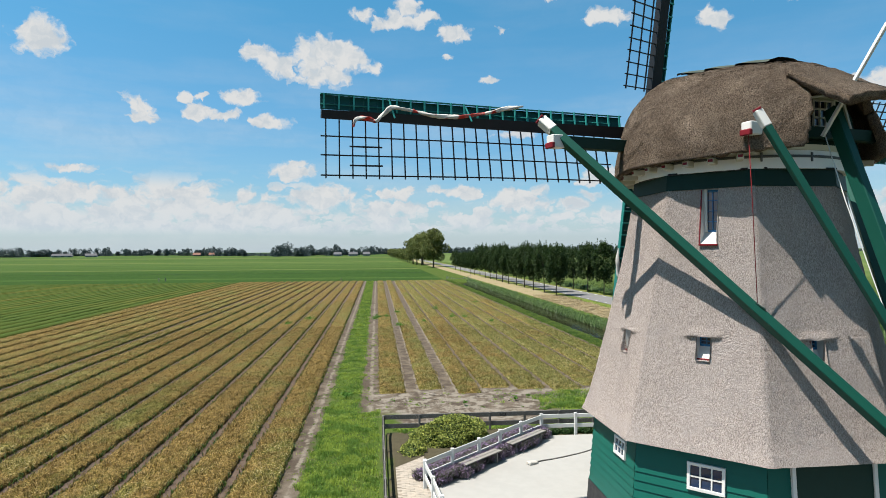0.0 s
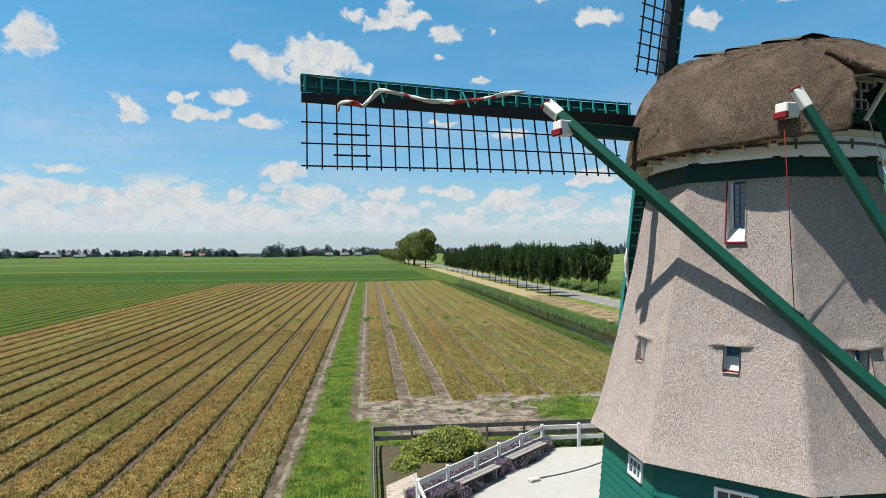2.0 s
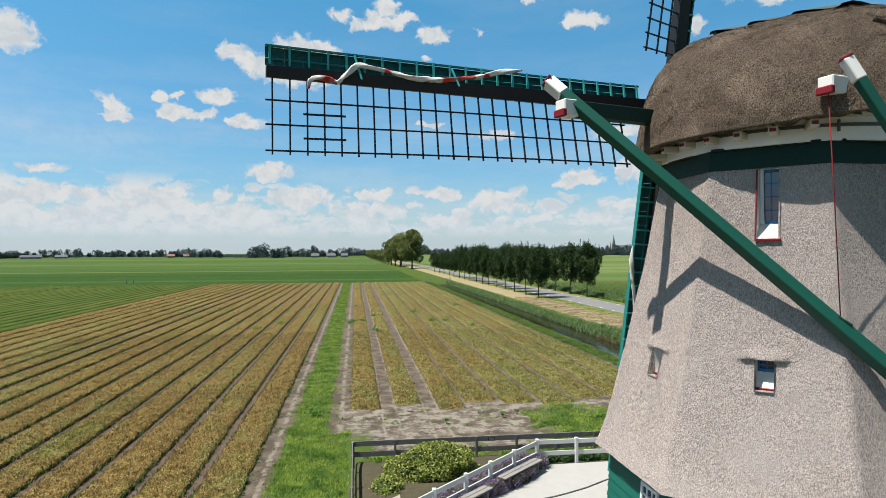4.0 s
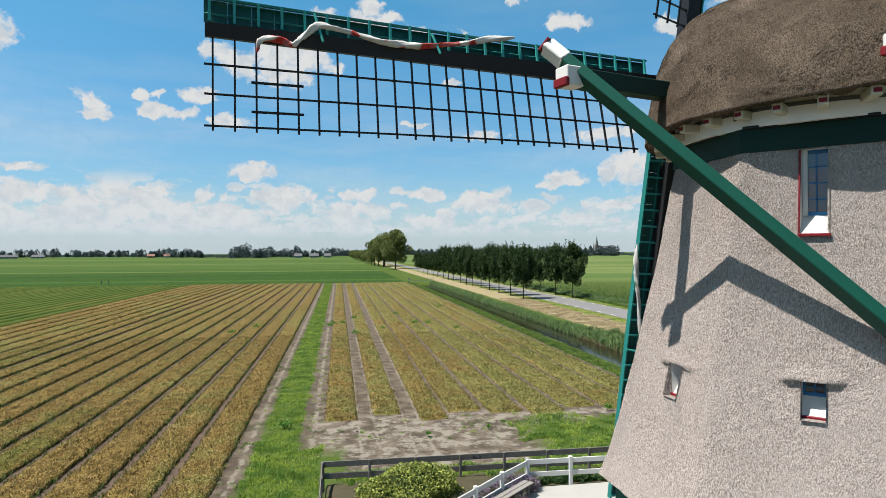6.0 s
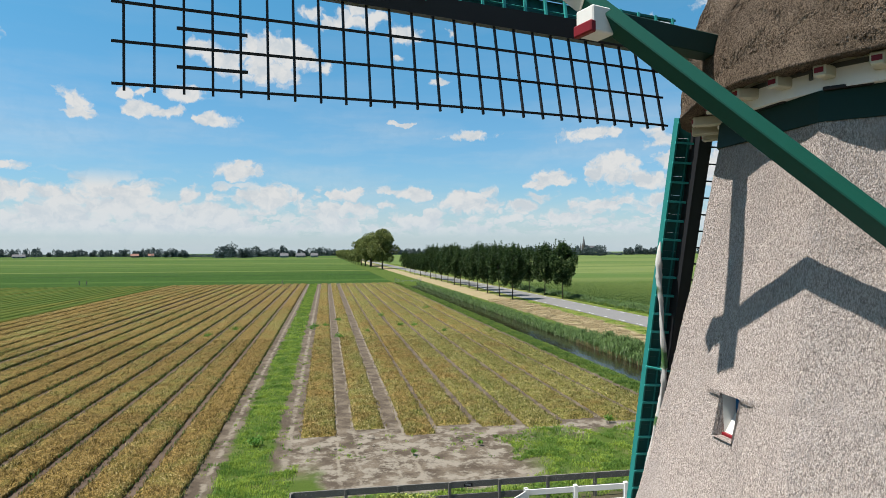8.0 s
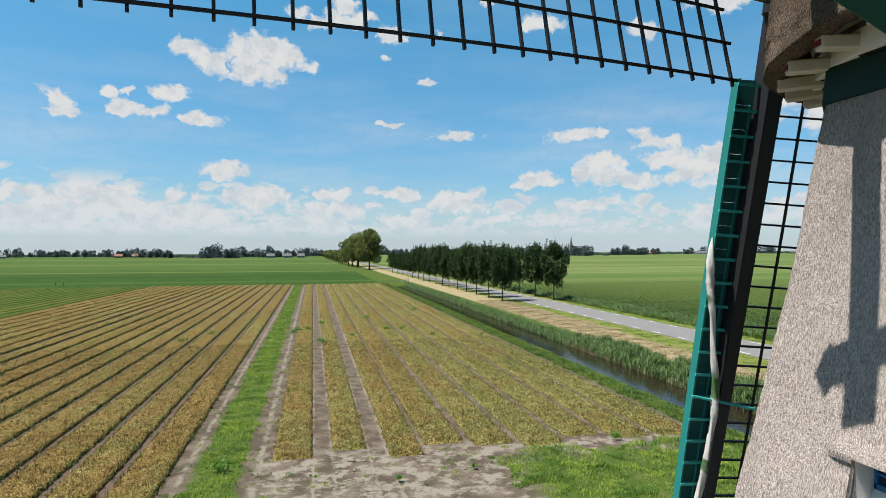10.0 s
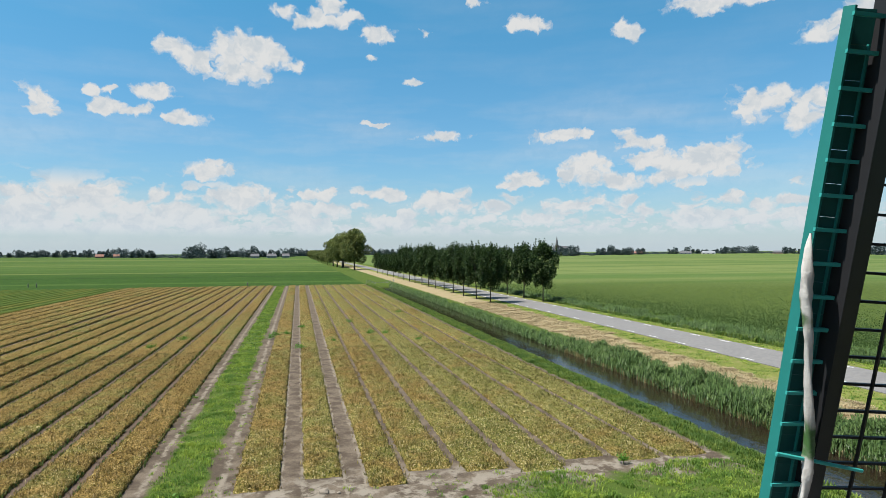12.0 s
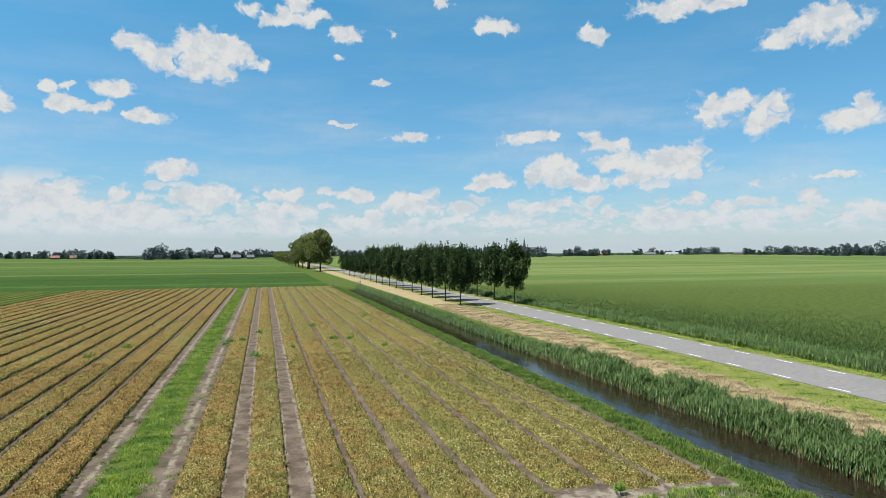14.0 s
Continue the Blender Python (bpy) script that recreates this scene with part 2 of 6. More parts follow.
class Mat:
    """A small builder of node materials: base colours mixed by noise, roughness and relief."""

    def __init__(self, name, rough=0.8, metal=0.0, spec=0.22):
        self.m = bpy.data.materials.new(name)
        self.m.use_nodes = True
        self.nt = self.m.node_tree
        self.bsdf = self.nt.nodes["Principled BSDF"]
        self.bsdf.inputs["Roughness"].default_value = rough
        self.bsdf.inputs["Metallic"].default_value = metal
        self.bsdf.inputs["Specular IOR Level"].default_value = spec
        self.geo = self.nt.nodes.new("ShaderNodeNewGeometry")
        self.col = None
        self.height = None

    def link(self, a, b):
        self.nt.links.new(a, b)

    def where(self, scale=(1, 1, 1), source=None):
        n = self.nt.nodes.new("ShaderNodeMapping")
        n.inputs["Scale"].default_value = scale
        self.link(source or self.geo.outputs["Position"], n.inputs["Vector"])
        return n.outputs[0]

    def local(self):
        return self.nt.nodes.new("ShaderNodeTexCoord").outputs["Object"]

    def noise(self, scale, detail=4, rough=0.6, vec=None):
        n = self.nt.nodes.new("ShaderNodeTexNoise")
        n.inputs["Scale"].default_value, n.inputs["Detail"].default_value, n.inputs["Roughness"].default_value = scale, detail, rough
        self.link(vec or self.geo.outputs["Position"], n.inputs["Vector"])
        return n.outputs["Fac"]

    def voronoi(self, scale, vec=None, feature="F1", out="Distance"):
        n = self.nt.nodes.new("ShaderNodeTexVoronoi")
        n.feature = feature
        n.inputs["Scale"].default_value = scale
        self.link(vec or self.geo.outputs["Position"], n.inputs["Vector"])
        return n.outputs[out]

    def ramp(self, fac, lo, hi, a=0.0, b=1.0):
        n = self.nt.nodes.new("ShaderNodeMapRange")
        n.interpolation_type = "SMOOTHSTEP"
        for k, v in zip(("From Min", "From Max", "To Min", "To Max"), (lo, hi, a, b)):
            n.inputs[k].default_value = v
        self.link(fac, n.inputs["Value"])
        return n.outputs[0]

    def calc(self, op, a, b):
        n = self.nt.nodes.new("ShaderNodeMath")
        n.operation = op
        for i, v in enumerate((a, b)):
            if isinstance(v, (int, float)):
                n.inputs[i].default_value = v
            else:
                self.link(v, n.inputs[i])
        return n.outputs[0]

    def mix(self, fac, a, b):
        n = self.nt.nodes.new("ShaderNodeMix")
        n.data_type = "RGBA"
        for key, v in (("Factor", fac), ("A", a), ("B", b)):
            if isinstance(v, tuple):
                n.inputs[key].default_value = (*v, 1)
            elif isinstance(v, (int, float)):
                n.inputs[key].default_value = v
            else:
                self.link(v, n.inputs[key])
        return n.outputs["Result"]

    def axis(self, i, vec=None):
        n = self.nt.nodes.new("ShaderNodeSeparateXYZ")
        self.link(vec or self.geo.outputs["Position"], n.inputs[0])
        return n.outputs[i]

    def chance(self, island=False):
        return self.geo.outputs["Random Per Island"] if island else self.nt.nodes.new("ShaderNodeObjectInfo").outputs["Random"]

    def leafy(self, col, through):
        """Thin leaves: part of the light comes through from the far side."""
        self.done(col)
        back = self.nt.nodes.new("ShaderNodeBsdfTranslucent")
        both = self.nt.nodes.new("ShaderNodeMixShader")
        both.inputs[0].default_value = through
        if isinstance(col, tuple):
            back.inputs["Color"].default_value = (*col, 1)
        else:
            self.link(col, back.inputs["Color"])
        self.link(self.bsdf.outputs[0], both.inputs[1])
        self.link(back.outputs[0], both.inputs[2])
        self.link(both.outputs[0], self.nt.nodes["Material Output"].inputs["Surface"])
        return self.m

    def done(self, col, height=None, strength=0.3, dist=0.02):
        if isinstance(col, tuple):
            self.bsdf.inputs["Base Color"].default_value = (*col, 1)
        else:
            self.link(col, self.bsdf.inputs["Base Color"])
        if height is not None:
            n = self.nt.nodes.new("ShaderNodeBump")
            n.inputs["Strength"].default_value, n.inputs["Distance"].default_value = strength, dist
            self.link(height, n.inputs["Height"])
            self.link(n.outputs[0], self.bsdf.inputs["Normal"])
        return self.m


def painted(name, base, worn, rough=0.45, scale=3.0, wear=0.62, grain=(9, 9, 1.2)):
    m = Mat(name, rough)
    tone = m.mix(m.noise(scale, 5), base, tuple(c * 0.78 for c in base))
    spots = m.ramp(m.noise(scale * 9, 6, 0.7), wear, wear + 0.1)
    return m.done(m.mix(spots, tone, worn), m.noise(14, 5, 0.6, m.where(grain)), 0.18, 0.004)


def thatch(name, light, dark, moss, stretch=(1, 1, 0.45), pale=None, fuzz=0.5, courses=0.0, relief=0.08):
    m = Mat(name, 0.95, spec=0.1)
    along = m.where(stretch)
    tuft = m.noise(50, 6, 0.80, along)
    fine = m.noise(130, 3, 0.75, along)
    pit = m.voronoi(64, along)
    broad = m.noise(0.75, 4, 0.6)
    streak = m.noise(1.6, 4, 0.6, m.where((1, 1, 0.12)))
    clump = m.noise(26, 4, 0.7, along)
    mixed = m.calc("ADD", m.calc("MULTIPLY", tuft, 0.70), m.calc("MULTIPLY", clump, 0.30))
    col = m.mix(m.ramp(mixed, 0.41, 0.57), dark, light)
    col = m.mix(m.ramp(fine, 0.46, 0.74, 0.0, 0.55), col, tuple(c * 1.3 for c in light))
    # pits between reed ends: their small shade is darkened into the colour too
    col = m.mix(m.ramp(pit, 0.50, 0.80, 0.0, 0.6), col, tuple(c * 0.6 for c in dark))
    col = m.mix(m.ramp(broad, 0.45, 0.70, 0.0, 0.55), col, moss)
    col = m.mix(m.ramp(streak, 0.50, 0.72, 0.0, 0.35), col, tuple(c * 0.72 for c in moss))
    if pale:
        col = m.mix(m.calc("MULTIPLY", m.ramp(m.noise(0.55, 4, 0.65), 0.50, 0.68), m.ramp(tuft, 0.45, 0.58)), col, pale)
    m.bsdf.inputs["Diffuse Roughness"].default_value = 1.0
    m.bsdf.inputs["Sheen Weight"].default_value = fuzz
    m.bsdf.inputs["Sheen Roughness"].default_value = 0.55
    m.bsdf.inputs["Sheen Tint"].default_value = (*(min(1.0, c * 1.4) for c in light), 1)
    h = m.calc("ADD", m.calc("ADD", m.calc("MULTIPLY", tuft, 1.3), m.calc("MULTIPLY", clump, 1.1)), m.calc("ADD", m.calc("MULTIPLY", fine, 0.55), m.calc("MULTIPLY", pit, -0.5)))
    if courses:
        # the butts of the reeds overlap in small steps that face the sky
        ragged = m.calc("ADD", m.calc("MULTIPLY", m.noise(8, 3, 0.6), 3.0), m.calc("MULTIPLY", tuft, 1.6))
        saw = m.calc("FRACT", m.calc("ADD", m.calc("MULTIPLY", m.axis(2), courses), ragged), 0.0)
        h = m.calc("SUBTRACT", h, m.calc("MULTIPLY", saw, 0.35))
    return m.done(col, h, 1.0, relief)


def foliage(name, dark, light, tip=None, rough=0.6, island=True):
    m = Mat(name, rough, spec=0.25)
    n = m.chance(island)
    col = m.mix(n, dark, light)
    if tip:
        col = m.mix(m.ramp(m.noise(0.35, 3), 0.45, 0.7), col, tip)
    return m.leafy(col, 0.38)


THATCH_BODY = thatch("weathered_thatch", (0.515, 0.443, 0.402), (0.262, 0.218, 0.197), (0.41, 0.355, 0.328), (1, 1, 0.32), fuzz=0.0, courses=9.0, relief=0.05)
THATCH_CAP = thatch("brown_thatch", (0.25, 0.186, 0.136), (0.024, 0.017, 0.012), (0.100, 0.072, 0.050), (1, 1, 0.7), (0.36, 0.275, 0.205), 0.2)
FLASHING = painted("mossy_flashing", (0.050, 0.064, 0.050), (0.10, 0.105, 0.085), 0.85, 4.0, 0.55)
GREEN = painted("green_paint", (0.0045, 0.054, 0.037), (0.03, 0.10, 0.08), 0.45, wear=0.72)
GREEN_DARK = painted("dark_green_paint", (0.004, 0.026, 0.019), (0.08, 0.12, 0.11), 0.6, wear=0.70)
TEAL = painted("teal_paint", (0.033, 0.285, 0.262), (0.06, 0.33, 0.305), 0.5, wear=0.70)
# boards and rails: TEAL again, with the shade on them put into the colour
TEAL_BOARD = painted("teal_board_in_shade", (0.006, 0.076, 0.070), (0.018, 0.115, 0.10), 0.55, wear=0.70)
TEAL_RAIL = painted("teal_rail_in_shade", (0.016, 0.165, 0.150), (0.03, 0.20, 0.18), 0.5, wear=0.70)
BASE_GREEN = painted("weatherboard_paint", (0.0060, 0.088, 0.066), (0.09, 0.22, 0.18), 0.40, 2.0, 0.70, (1, 1, 12))
TAR = painted("tarred_wood", (0.0125, 0.0122, 0.0125), (0.030, 0.029, 0.028), 0.5, wear=0.72)
TAR_STEEL = painted("dark_grey_stock_paint", (0.0148, 0.0155, 0.0178), (0.037, 0.037, 0.0407), 0.5, wear=0.72)
WHITE = painted("white_paint", (0.60, 0.593, 0.565), (0.333, 0.318, 0.281), 0.5, 2.0, 0.66)
# whiter than WHITE: light bounced under the eaves is put into the colour
CURB_WHITE = painted("peeling_white_paint", (0.78, 0.77, 0.74), (0.30, 0.28, 0.25), 0.6, 1.5, 0.68, (1, 1, 3))
CREAM = painted("cream_paint", (0.488, 0.459, 0.355), (0.296, 0.266, 0.207), 0.55, 3.0, 0.66)
RED = painted("red_paint", (0.163, 0.00888, 0.0148), (0.0888, 0.0074, 0.00888), 0.5)
BLUE = painted("blue_paint", (0.03, 0.16, 0.36), (0.02, 0.10, 0.24), 0.4)
FENCE_WOOD = painted("weathered_dark_wood", (0.115, 0.108, 0.098), (0.28, 0.27, 0.25), 0.8, 4.0, 0.55)
BENCH_WOOD = painted("grey_bench_wood", (0.21, 0.195, 0.175), (0.10, 0.085, 0.075), 0.8, 4.0, 0.58)
ROPE_RED = painted("red_rope", (0.17, 0.012, 0.014), (0.11, 0.008, 0.009), 0.9)
STEEL = painted("galvanised_steel", (0.259, 0.266, 0.274), (0.148, 0.141, 0.133), 0.45)
LEAD = painted("grey_strap_iron", (0.0962, 0.0999, 0.104), (0.163, 0.148, 0.126), 0.6)
BARK = painted("bark", (0.0962, 0.0814, 0.0629), (0.0444, 0.037, 0.0296), 0.9, 6.0, 0.55, (6, 6, 1))


def canvas(name, base, stripe):
    m = Mat(name, 0.85, spec=0.15)
    w = m.ramp(m.noise(1.3, 2, 0.4), 0.56, 0.60)
    col = m.mix(w, base, stripe)
    col = m.mix(m.ramp(m.noise(5, 5), 0.4, 0.75, 0, 0.45), col, tuple(c * 0.55 for c in base))
    return m.done(col, m.noise(18, 4), 0.5, 0.02)


CANVAS_RED = canvas("white_red_canvas", (0.459, 0.444, 0.414), (0.311, 0.0222, 0.0148))
CANVAS_GREEN = canvas("white_green_canvas", (0.459, 0.444, 0.422), (0.0518, 0.118, 0.037))


def make_glass():
    m = Mat("window_glass", 0.03, spec=1.0)
    # some blue of the reflected sky is put into the base colour
    return m.done((0.016, 0.032, 0.070))


GLASS = make_glass()


def make_ground():
    m = Mat("field_and_grass", 1.0, spec=0.03)
    x, y = m.axis(0), m.axis(1)
    wob = m.calc("MULTIPLY", m.calc("SUBTRACT", m.noise(0.6, 5, 0.65), 0.5), 1.6)
    slight = m.calc("ADD", x, m.calc("MULTIPLY", m.calc("SUBTRACT", m.noise(1.4, 5, 0.7), 0.5), 0.55))
    xw = m.calc("ADD", x, wob)
    yw = m.calc("ADD", y, m.calc("MULTIPLY", wob, 1.8))
    patchy = m.noise(0.8, 6, 0.65)
    soil = m.mix(m.ramp(patchy, 0.40, 0.62), (0.064, 0.050, 0.038), (0.122, 0.099, 0.076))
    soil = m.mix(m.ramp(m.noise(14, 4), 0.4, 0.7, 0, 0.5), soil, (0.052, 0.042, 0.034))
    # pale dried crust along the wheel tracks
    crust = None
    for at, half in ((0.86, 0.12), (1.70, 0.12), (3.36, 0.09), (4.22, 0.15), (-1.45, 0.20), (-4.45, 0.17)):
        away = m.calc("ABSOLUTE", m.calc("SUBTRACT", slight, at), 0.0)
        one = m.ramp(away, half, half * 0.3)
        crust = one if crust is None else m.calc("MAXIMUM", crust, one)
    crust = m.calc("MULTIPLY", crust, m.ramp(m.noise(0.9, 4, 0.7), 0.40, 0.56))
    soil = m.mix(crust, soil, (0.165, 0.142, 0.114))
    blotch = m.noise(0.9, 5, 0.65)
    grass = m.mix(m.noise(5, 5, 0.7), (0.030, 0.052, 0.011), (0.066, 0.094, 0.020))
    grass = m.mix(m.ramp(blotch, 0.52, 0.72, 0, 0.7), grass, (0.105, 0.105, 0.042))
    dry = m.mix(m.noise(2.2, 5, 0.7), (0.255, 0.208, 0.128), (0.175, 0.142, 0.084))
    dry = m.mix(m.ramp(m.noise(0.5, 4, 0.6), 0.5, 0.68, 0, 0.6), dry, (0.13, 0.135, 0.05))
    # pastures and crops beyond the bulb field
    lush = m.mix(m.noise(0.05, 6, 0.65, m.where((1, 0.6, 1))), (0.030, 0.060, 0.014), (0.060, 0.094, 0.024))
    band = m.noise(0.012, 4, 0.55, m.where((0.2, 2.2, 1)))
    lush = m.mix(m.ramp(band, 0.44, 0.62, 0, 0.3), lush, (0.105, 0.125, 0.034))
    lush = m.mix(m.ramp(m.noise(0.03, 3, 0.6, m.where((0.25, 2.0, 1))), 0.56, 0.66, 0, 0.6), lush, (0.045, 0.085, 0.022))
    # a cloud's shadow on the nearer fields, put into their colour as darker green
    cloud_shade = m.mix(m.noise(0.9, 6, 0.7), (0.014, 0.036, 0.008), (0.034, 0.066, 0.013))
    cloud_shade = m.mix(m.ramp(m.noise(0.12, 4, 0.6), 0.5, 0.7, 0, 0.5), cloud_shade, (0.044, 0.072, 0.016))
    lush = m.mix(m.ramp(yw, 430, 250), lush, cloud_shade)
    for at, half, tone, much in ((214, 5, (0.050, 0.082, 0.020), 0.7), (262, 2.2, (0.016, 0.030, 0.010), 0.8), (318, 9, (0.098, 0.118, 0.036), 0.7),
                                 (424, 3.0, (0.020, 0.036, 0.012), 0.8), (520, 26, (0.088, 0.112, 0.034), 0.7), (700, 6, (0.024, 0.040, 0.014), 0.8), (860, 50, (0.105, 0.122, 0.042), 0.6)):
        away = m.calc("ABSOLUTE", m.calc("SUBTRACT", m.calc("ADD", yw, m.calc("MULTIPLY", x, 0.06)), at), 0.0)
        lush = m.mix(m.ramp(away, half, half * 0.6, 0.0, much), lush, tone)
    drills = m.noise(1.0, 3, 0.6, m.where((1.4, 0.012, 1)))
    lush = m.mix(m.ramp(drills, 0.42, 0.62, 0.0, 0.35), lush, (0.020, 0.042, 0.010))
    rows_g = m.mix(m.noise(1.5, 4), (0.024, 0.028, 0.010), (0.048, 0.050, 0.018))
    dark_soil = m.mix(m.noise(2.5, 5), (0.062, 0.044, 0.034), (0.118, 0.088, 0.068))
    col = m.mix(m.ramp(xw, -5.2, -6.0), soil, dark_soil)
    col = m.mix(m.calc("MULTIPLY", m.ramp(xw, 5.2, 6.2, 0, 0.12), m.ramp(yw, 40.5, 42.5)), col, dark_soil)
    col = m.mix(m.ramp(xw, -41.5, -42.5), col, rows_g)
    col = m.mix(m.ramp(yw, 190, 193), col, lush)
    ragged = m.calc("ADD", y, m.calc("MULTIPLY", m.calc("SUBTRACT", m.noise(0.45, 6, 0.7), 0.5), 7.0))
    patch = m.calc("MULTIPLY", m.ramp(xw, 8.3, 10.5), m.ramp(ragged, 38.6, 37.2))
    clods = m.calc("MULTIPLY", m.ramp(ragged, 42.0, 39.5), m.ramp(m.noise(1.1, 6, 0.7), 0.46, 0.58))
    col = m.mix(m.calc("MULTIPLY", clods, m.ramp(x, -2.0, -1.0)), col, (0.180, 0.158, 0.130))
    strip = m.calc("MULTIPLY", m.ramp(xw, -4.2, -3.8), m.ramp(xw, -1.9, -2.3))
    lane = m.calc("MULTIPLY", m.calc("MULTIPLY", m.ramp(xw, -4.4, -3.6), m.ramp(xw, 0.4, -0.2)), m.ramp(yw, 36.5, 33.8))
    yard = m.calc("MULTIPLY", m.ramp(yw, 32.2, 30.8), m.ramp(xw, -1.0, -0.5))
    bank = m.ramp(slight, 19.95, 20.35)
    strip = m.calc("MULTIPLY", strip, m.ramp(yw, 192, 190))
    for zone in (strip, lane, patch, yard, bank):
        col = m.mix(zone, col, grass)
    inner = m.calc("MULTIPLY", m.ramp(yw, 29.4, 28.4), m.calc("MULTIPLY", m.ramp(xw, -0.9, -0.5), m.ramp(xw, 16, 14)))
    col = m.mix(m.calc("MULTIPLY", inner, 0.9), col, m.mix(m.noise(3, 5, 0.7), (0.040, 0.033, 0.024), (0.085, 0.070, 0.048)))
    col = m.mix(m.calc("MULTIPLY", m.ramp(xw, 29.4, 30.0), m.ramp(m.calc("SUBTRACT", xw, m.ramp(y, 55, 85, 0.0, 1.3)), 33.3, 32.5)), col, dry)
    mown = m.mix(m.noise(2, 5, 0.7), (0.085, 0.105, 0.024), (0.15, 0.155, 0.048))
    mown = m.mix(m.ramp(m.noise(0.8, 4, 0.7), 0.52, 0.7, 0, 0.6), mown, (0.19, 0.165, 0.085))
    col = m.mix(m.calc("MULTIPLY", m.ramp(m.calc("SUBTRACT", xw, m.ramp(y, 55, 85, 0.0, 1.3)), 32.5, 33.3), m.ramp(xw, 46, 45)), col, mown)
    beet = m.mix(m.ramp(m.noise(1.1, 6, 0.7), 0.35, 0.65), (0.030, 0.046, 0.013), (0.066, 0.092, 0.022))
    far_right = m.mix(m.ramp(m.noise(0.01, 4, 0.6, m.where((0.2, 2.5, 1))), 0.40, 0.60), (0.056, 0.092, 0.026), (0.102, 0.126, 0.044))
    far_right = m.mix(m.ramp(m.noise(0.06, 5, 0.65), 0.45, 0.7, 0, 0.5), far_right, (0.058, 0.092, 0.022))
    beet = m.mix(m.ramp(m.calc("ADD", yw, m.calc("MULTIPLY", xw, 0.35)), 170, 260), beet, far_right)
    col = m.mix(m.ramp(xw, 50.0, 51.5), col, beet)
    h = m.calc("ADD", m.noise(9, 5, 0.7), m.calc("MULTIPLY", m.noise(1.6, 4), 1.5))
    return m.done(col, h, 0.7, 0.08)


GROUND = make_ground()


def make_simple(name, a, b, scale, rough, bump=0.3, dist=0.01, spec=0.3):
    m = Mat(name, rough, spec=spec)
    n = m.noise(scale, 6, 0.65)
    col = m.mix(m.ramp(n, 0.35, 0.65), a, b)
    col = m.mix(m.ramp(m.noise(scale * 0.11, 4), 0.4, 0.7, 0, 0.4), col, tuple(0.5 * (p + q) * 0.8 for p, q in zip(a, b)))
    return m.done(col, m.noise(scale * 6, 4), bump, dist)


ASPHALT = make_simple("asphalt", (0.118, 0.114, 0.112), (0.152, 0.146, 0.142), 2.5, 0.85)
MARKING = make_simple("road_paint", (0.555, 0.555, 0.54), (0.444, 0.444, 0.429), 6, 0.7)
CONCRETE = make_simple("pale_terrace", (0.268, 0.260, 0.242), (0.284, 0.275, 0.256), 2.2, 0.85, 0.15)
BRICK_PAVER = make_simple("sandy_paver", (0.326, 0.281, 0.229), (0.252, 0.222, 0.185), 3.0, 0.9)
PLINTH = make_simple("black_plinth", (0.0148, 0.0148, 0.0155), (0.0333, 0.0326, 0.0318), 3.0, 0.75)
ROOF_RED = make_simple("red_roof_tiles", (0.20, 0.095, 0.068), (0.15, 0.075, 0.058), 2.0, 0.8)
ROOF_DARK = make_simple("slate_roof", (0.0592, 0.0592, 0.0666), (0.0962, 0.0962, 0.104), 2.0, 0.7)
WALL_PALE = make_simple("pale_render", (0.407, 0.392, 0.355), (0.333, 0.311, 0.281), 2.0, 0.85)
WALL_BRICK = make_simple("brown_brickwork", (0.15, 0.095, 0.070), (0.19, 0.125, 0.092), 2.0, 0.85)
CHURCH_STONE = make_simple("dark_church_stone", (0.085, 0.072, 0.066), (0.11, 0.095, 0.085), 1.0, 0.85)
SHED_GREY = make_simple("grey_shed_sheeting", (0.148, 0.163, 0.178), (0.2, 0.215, 0.229), 1.0, 0.6)


def crop_tones(m, n):
    """Green, olive, straw and rust leaves; n picks one, broad drifts shift the share of rust and green."""
    drift = m.noise(1.0, 4, 0.6, m.where((0.22, 0.05, 1)))
    spot = m.noise(0.5, 4, 0.65)
    col = m.mix(m.ramp(n, 0.05, 0.40), (0.044, 0.062, 0.011), (0.118, 0.122, 0.024))
    col = m.mix(m.ramp(n, 0.40, 0.78), col, (0.208, 0.182, 0.066))
    col = m.mix(m.ramp(n, 0.88, 0.99), col, (0.42, 0.375, 0.22))
    rust = m.mix(m.ramp(n, 0.10, 0.85), (0.100, 0.050, 0.016), (0.246, 0.142, 0.048))
    west = m.ramp(m.axis(0), 14, -8, -0.05, 0.05)
    share = m.calc("ADD", west, m.calc("ADD", m.calc("MULTIPLY", drift, 0.5), m.calc("MULTIPLY", spot, 0.5)))
    col = m.mix(m.ramp(share, 0.40, 0.60, 0.06, 0.66), col, rust)
    col = m.mix(m.ramp(m.noise(2.6, 4, 0.7), 0.44, 0.68, 0.0, 0.45), col, m.mix(n, (0.052, 0.036, 0.010), (0.130, 0.096, 0.028)))
    fresh = m.mix(n, (0.034, 0.058, 0.009), (0.092, 0.112, 0.021))
    return m.mix(m.ramp(m.noise(1.0, 4, 0.6, m.where((0.3, 0.09, 1))), 0.58, 0.72, 0, 0.55), col, fresh)


def make_crop():
    m = Mat("withering_tulip_leaves", 0.6, spec=0.2)
    return m.leafy(crop_tones(m, m.chance(True)), 0.42)


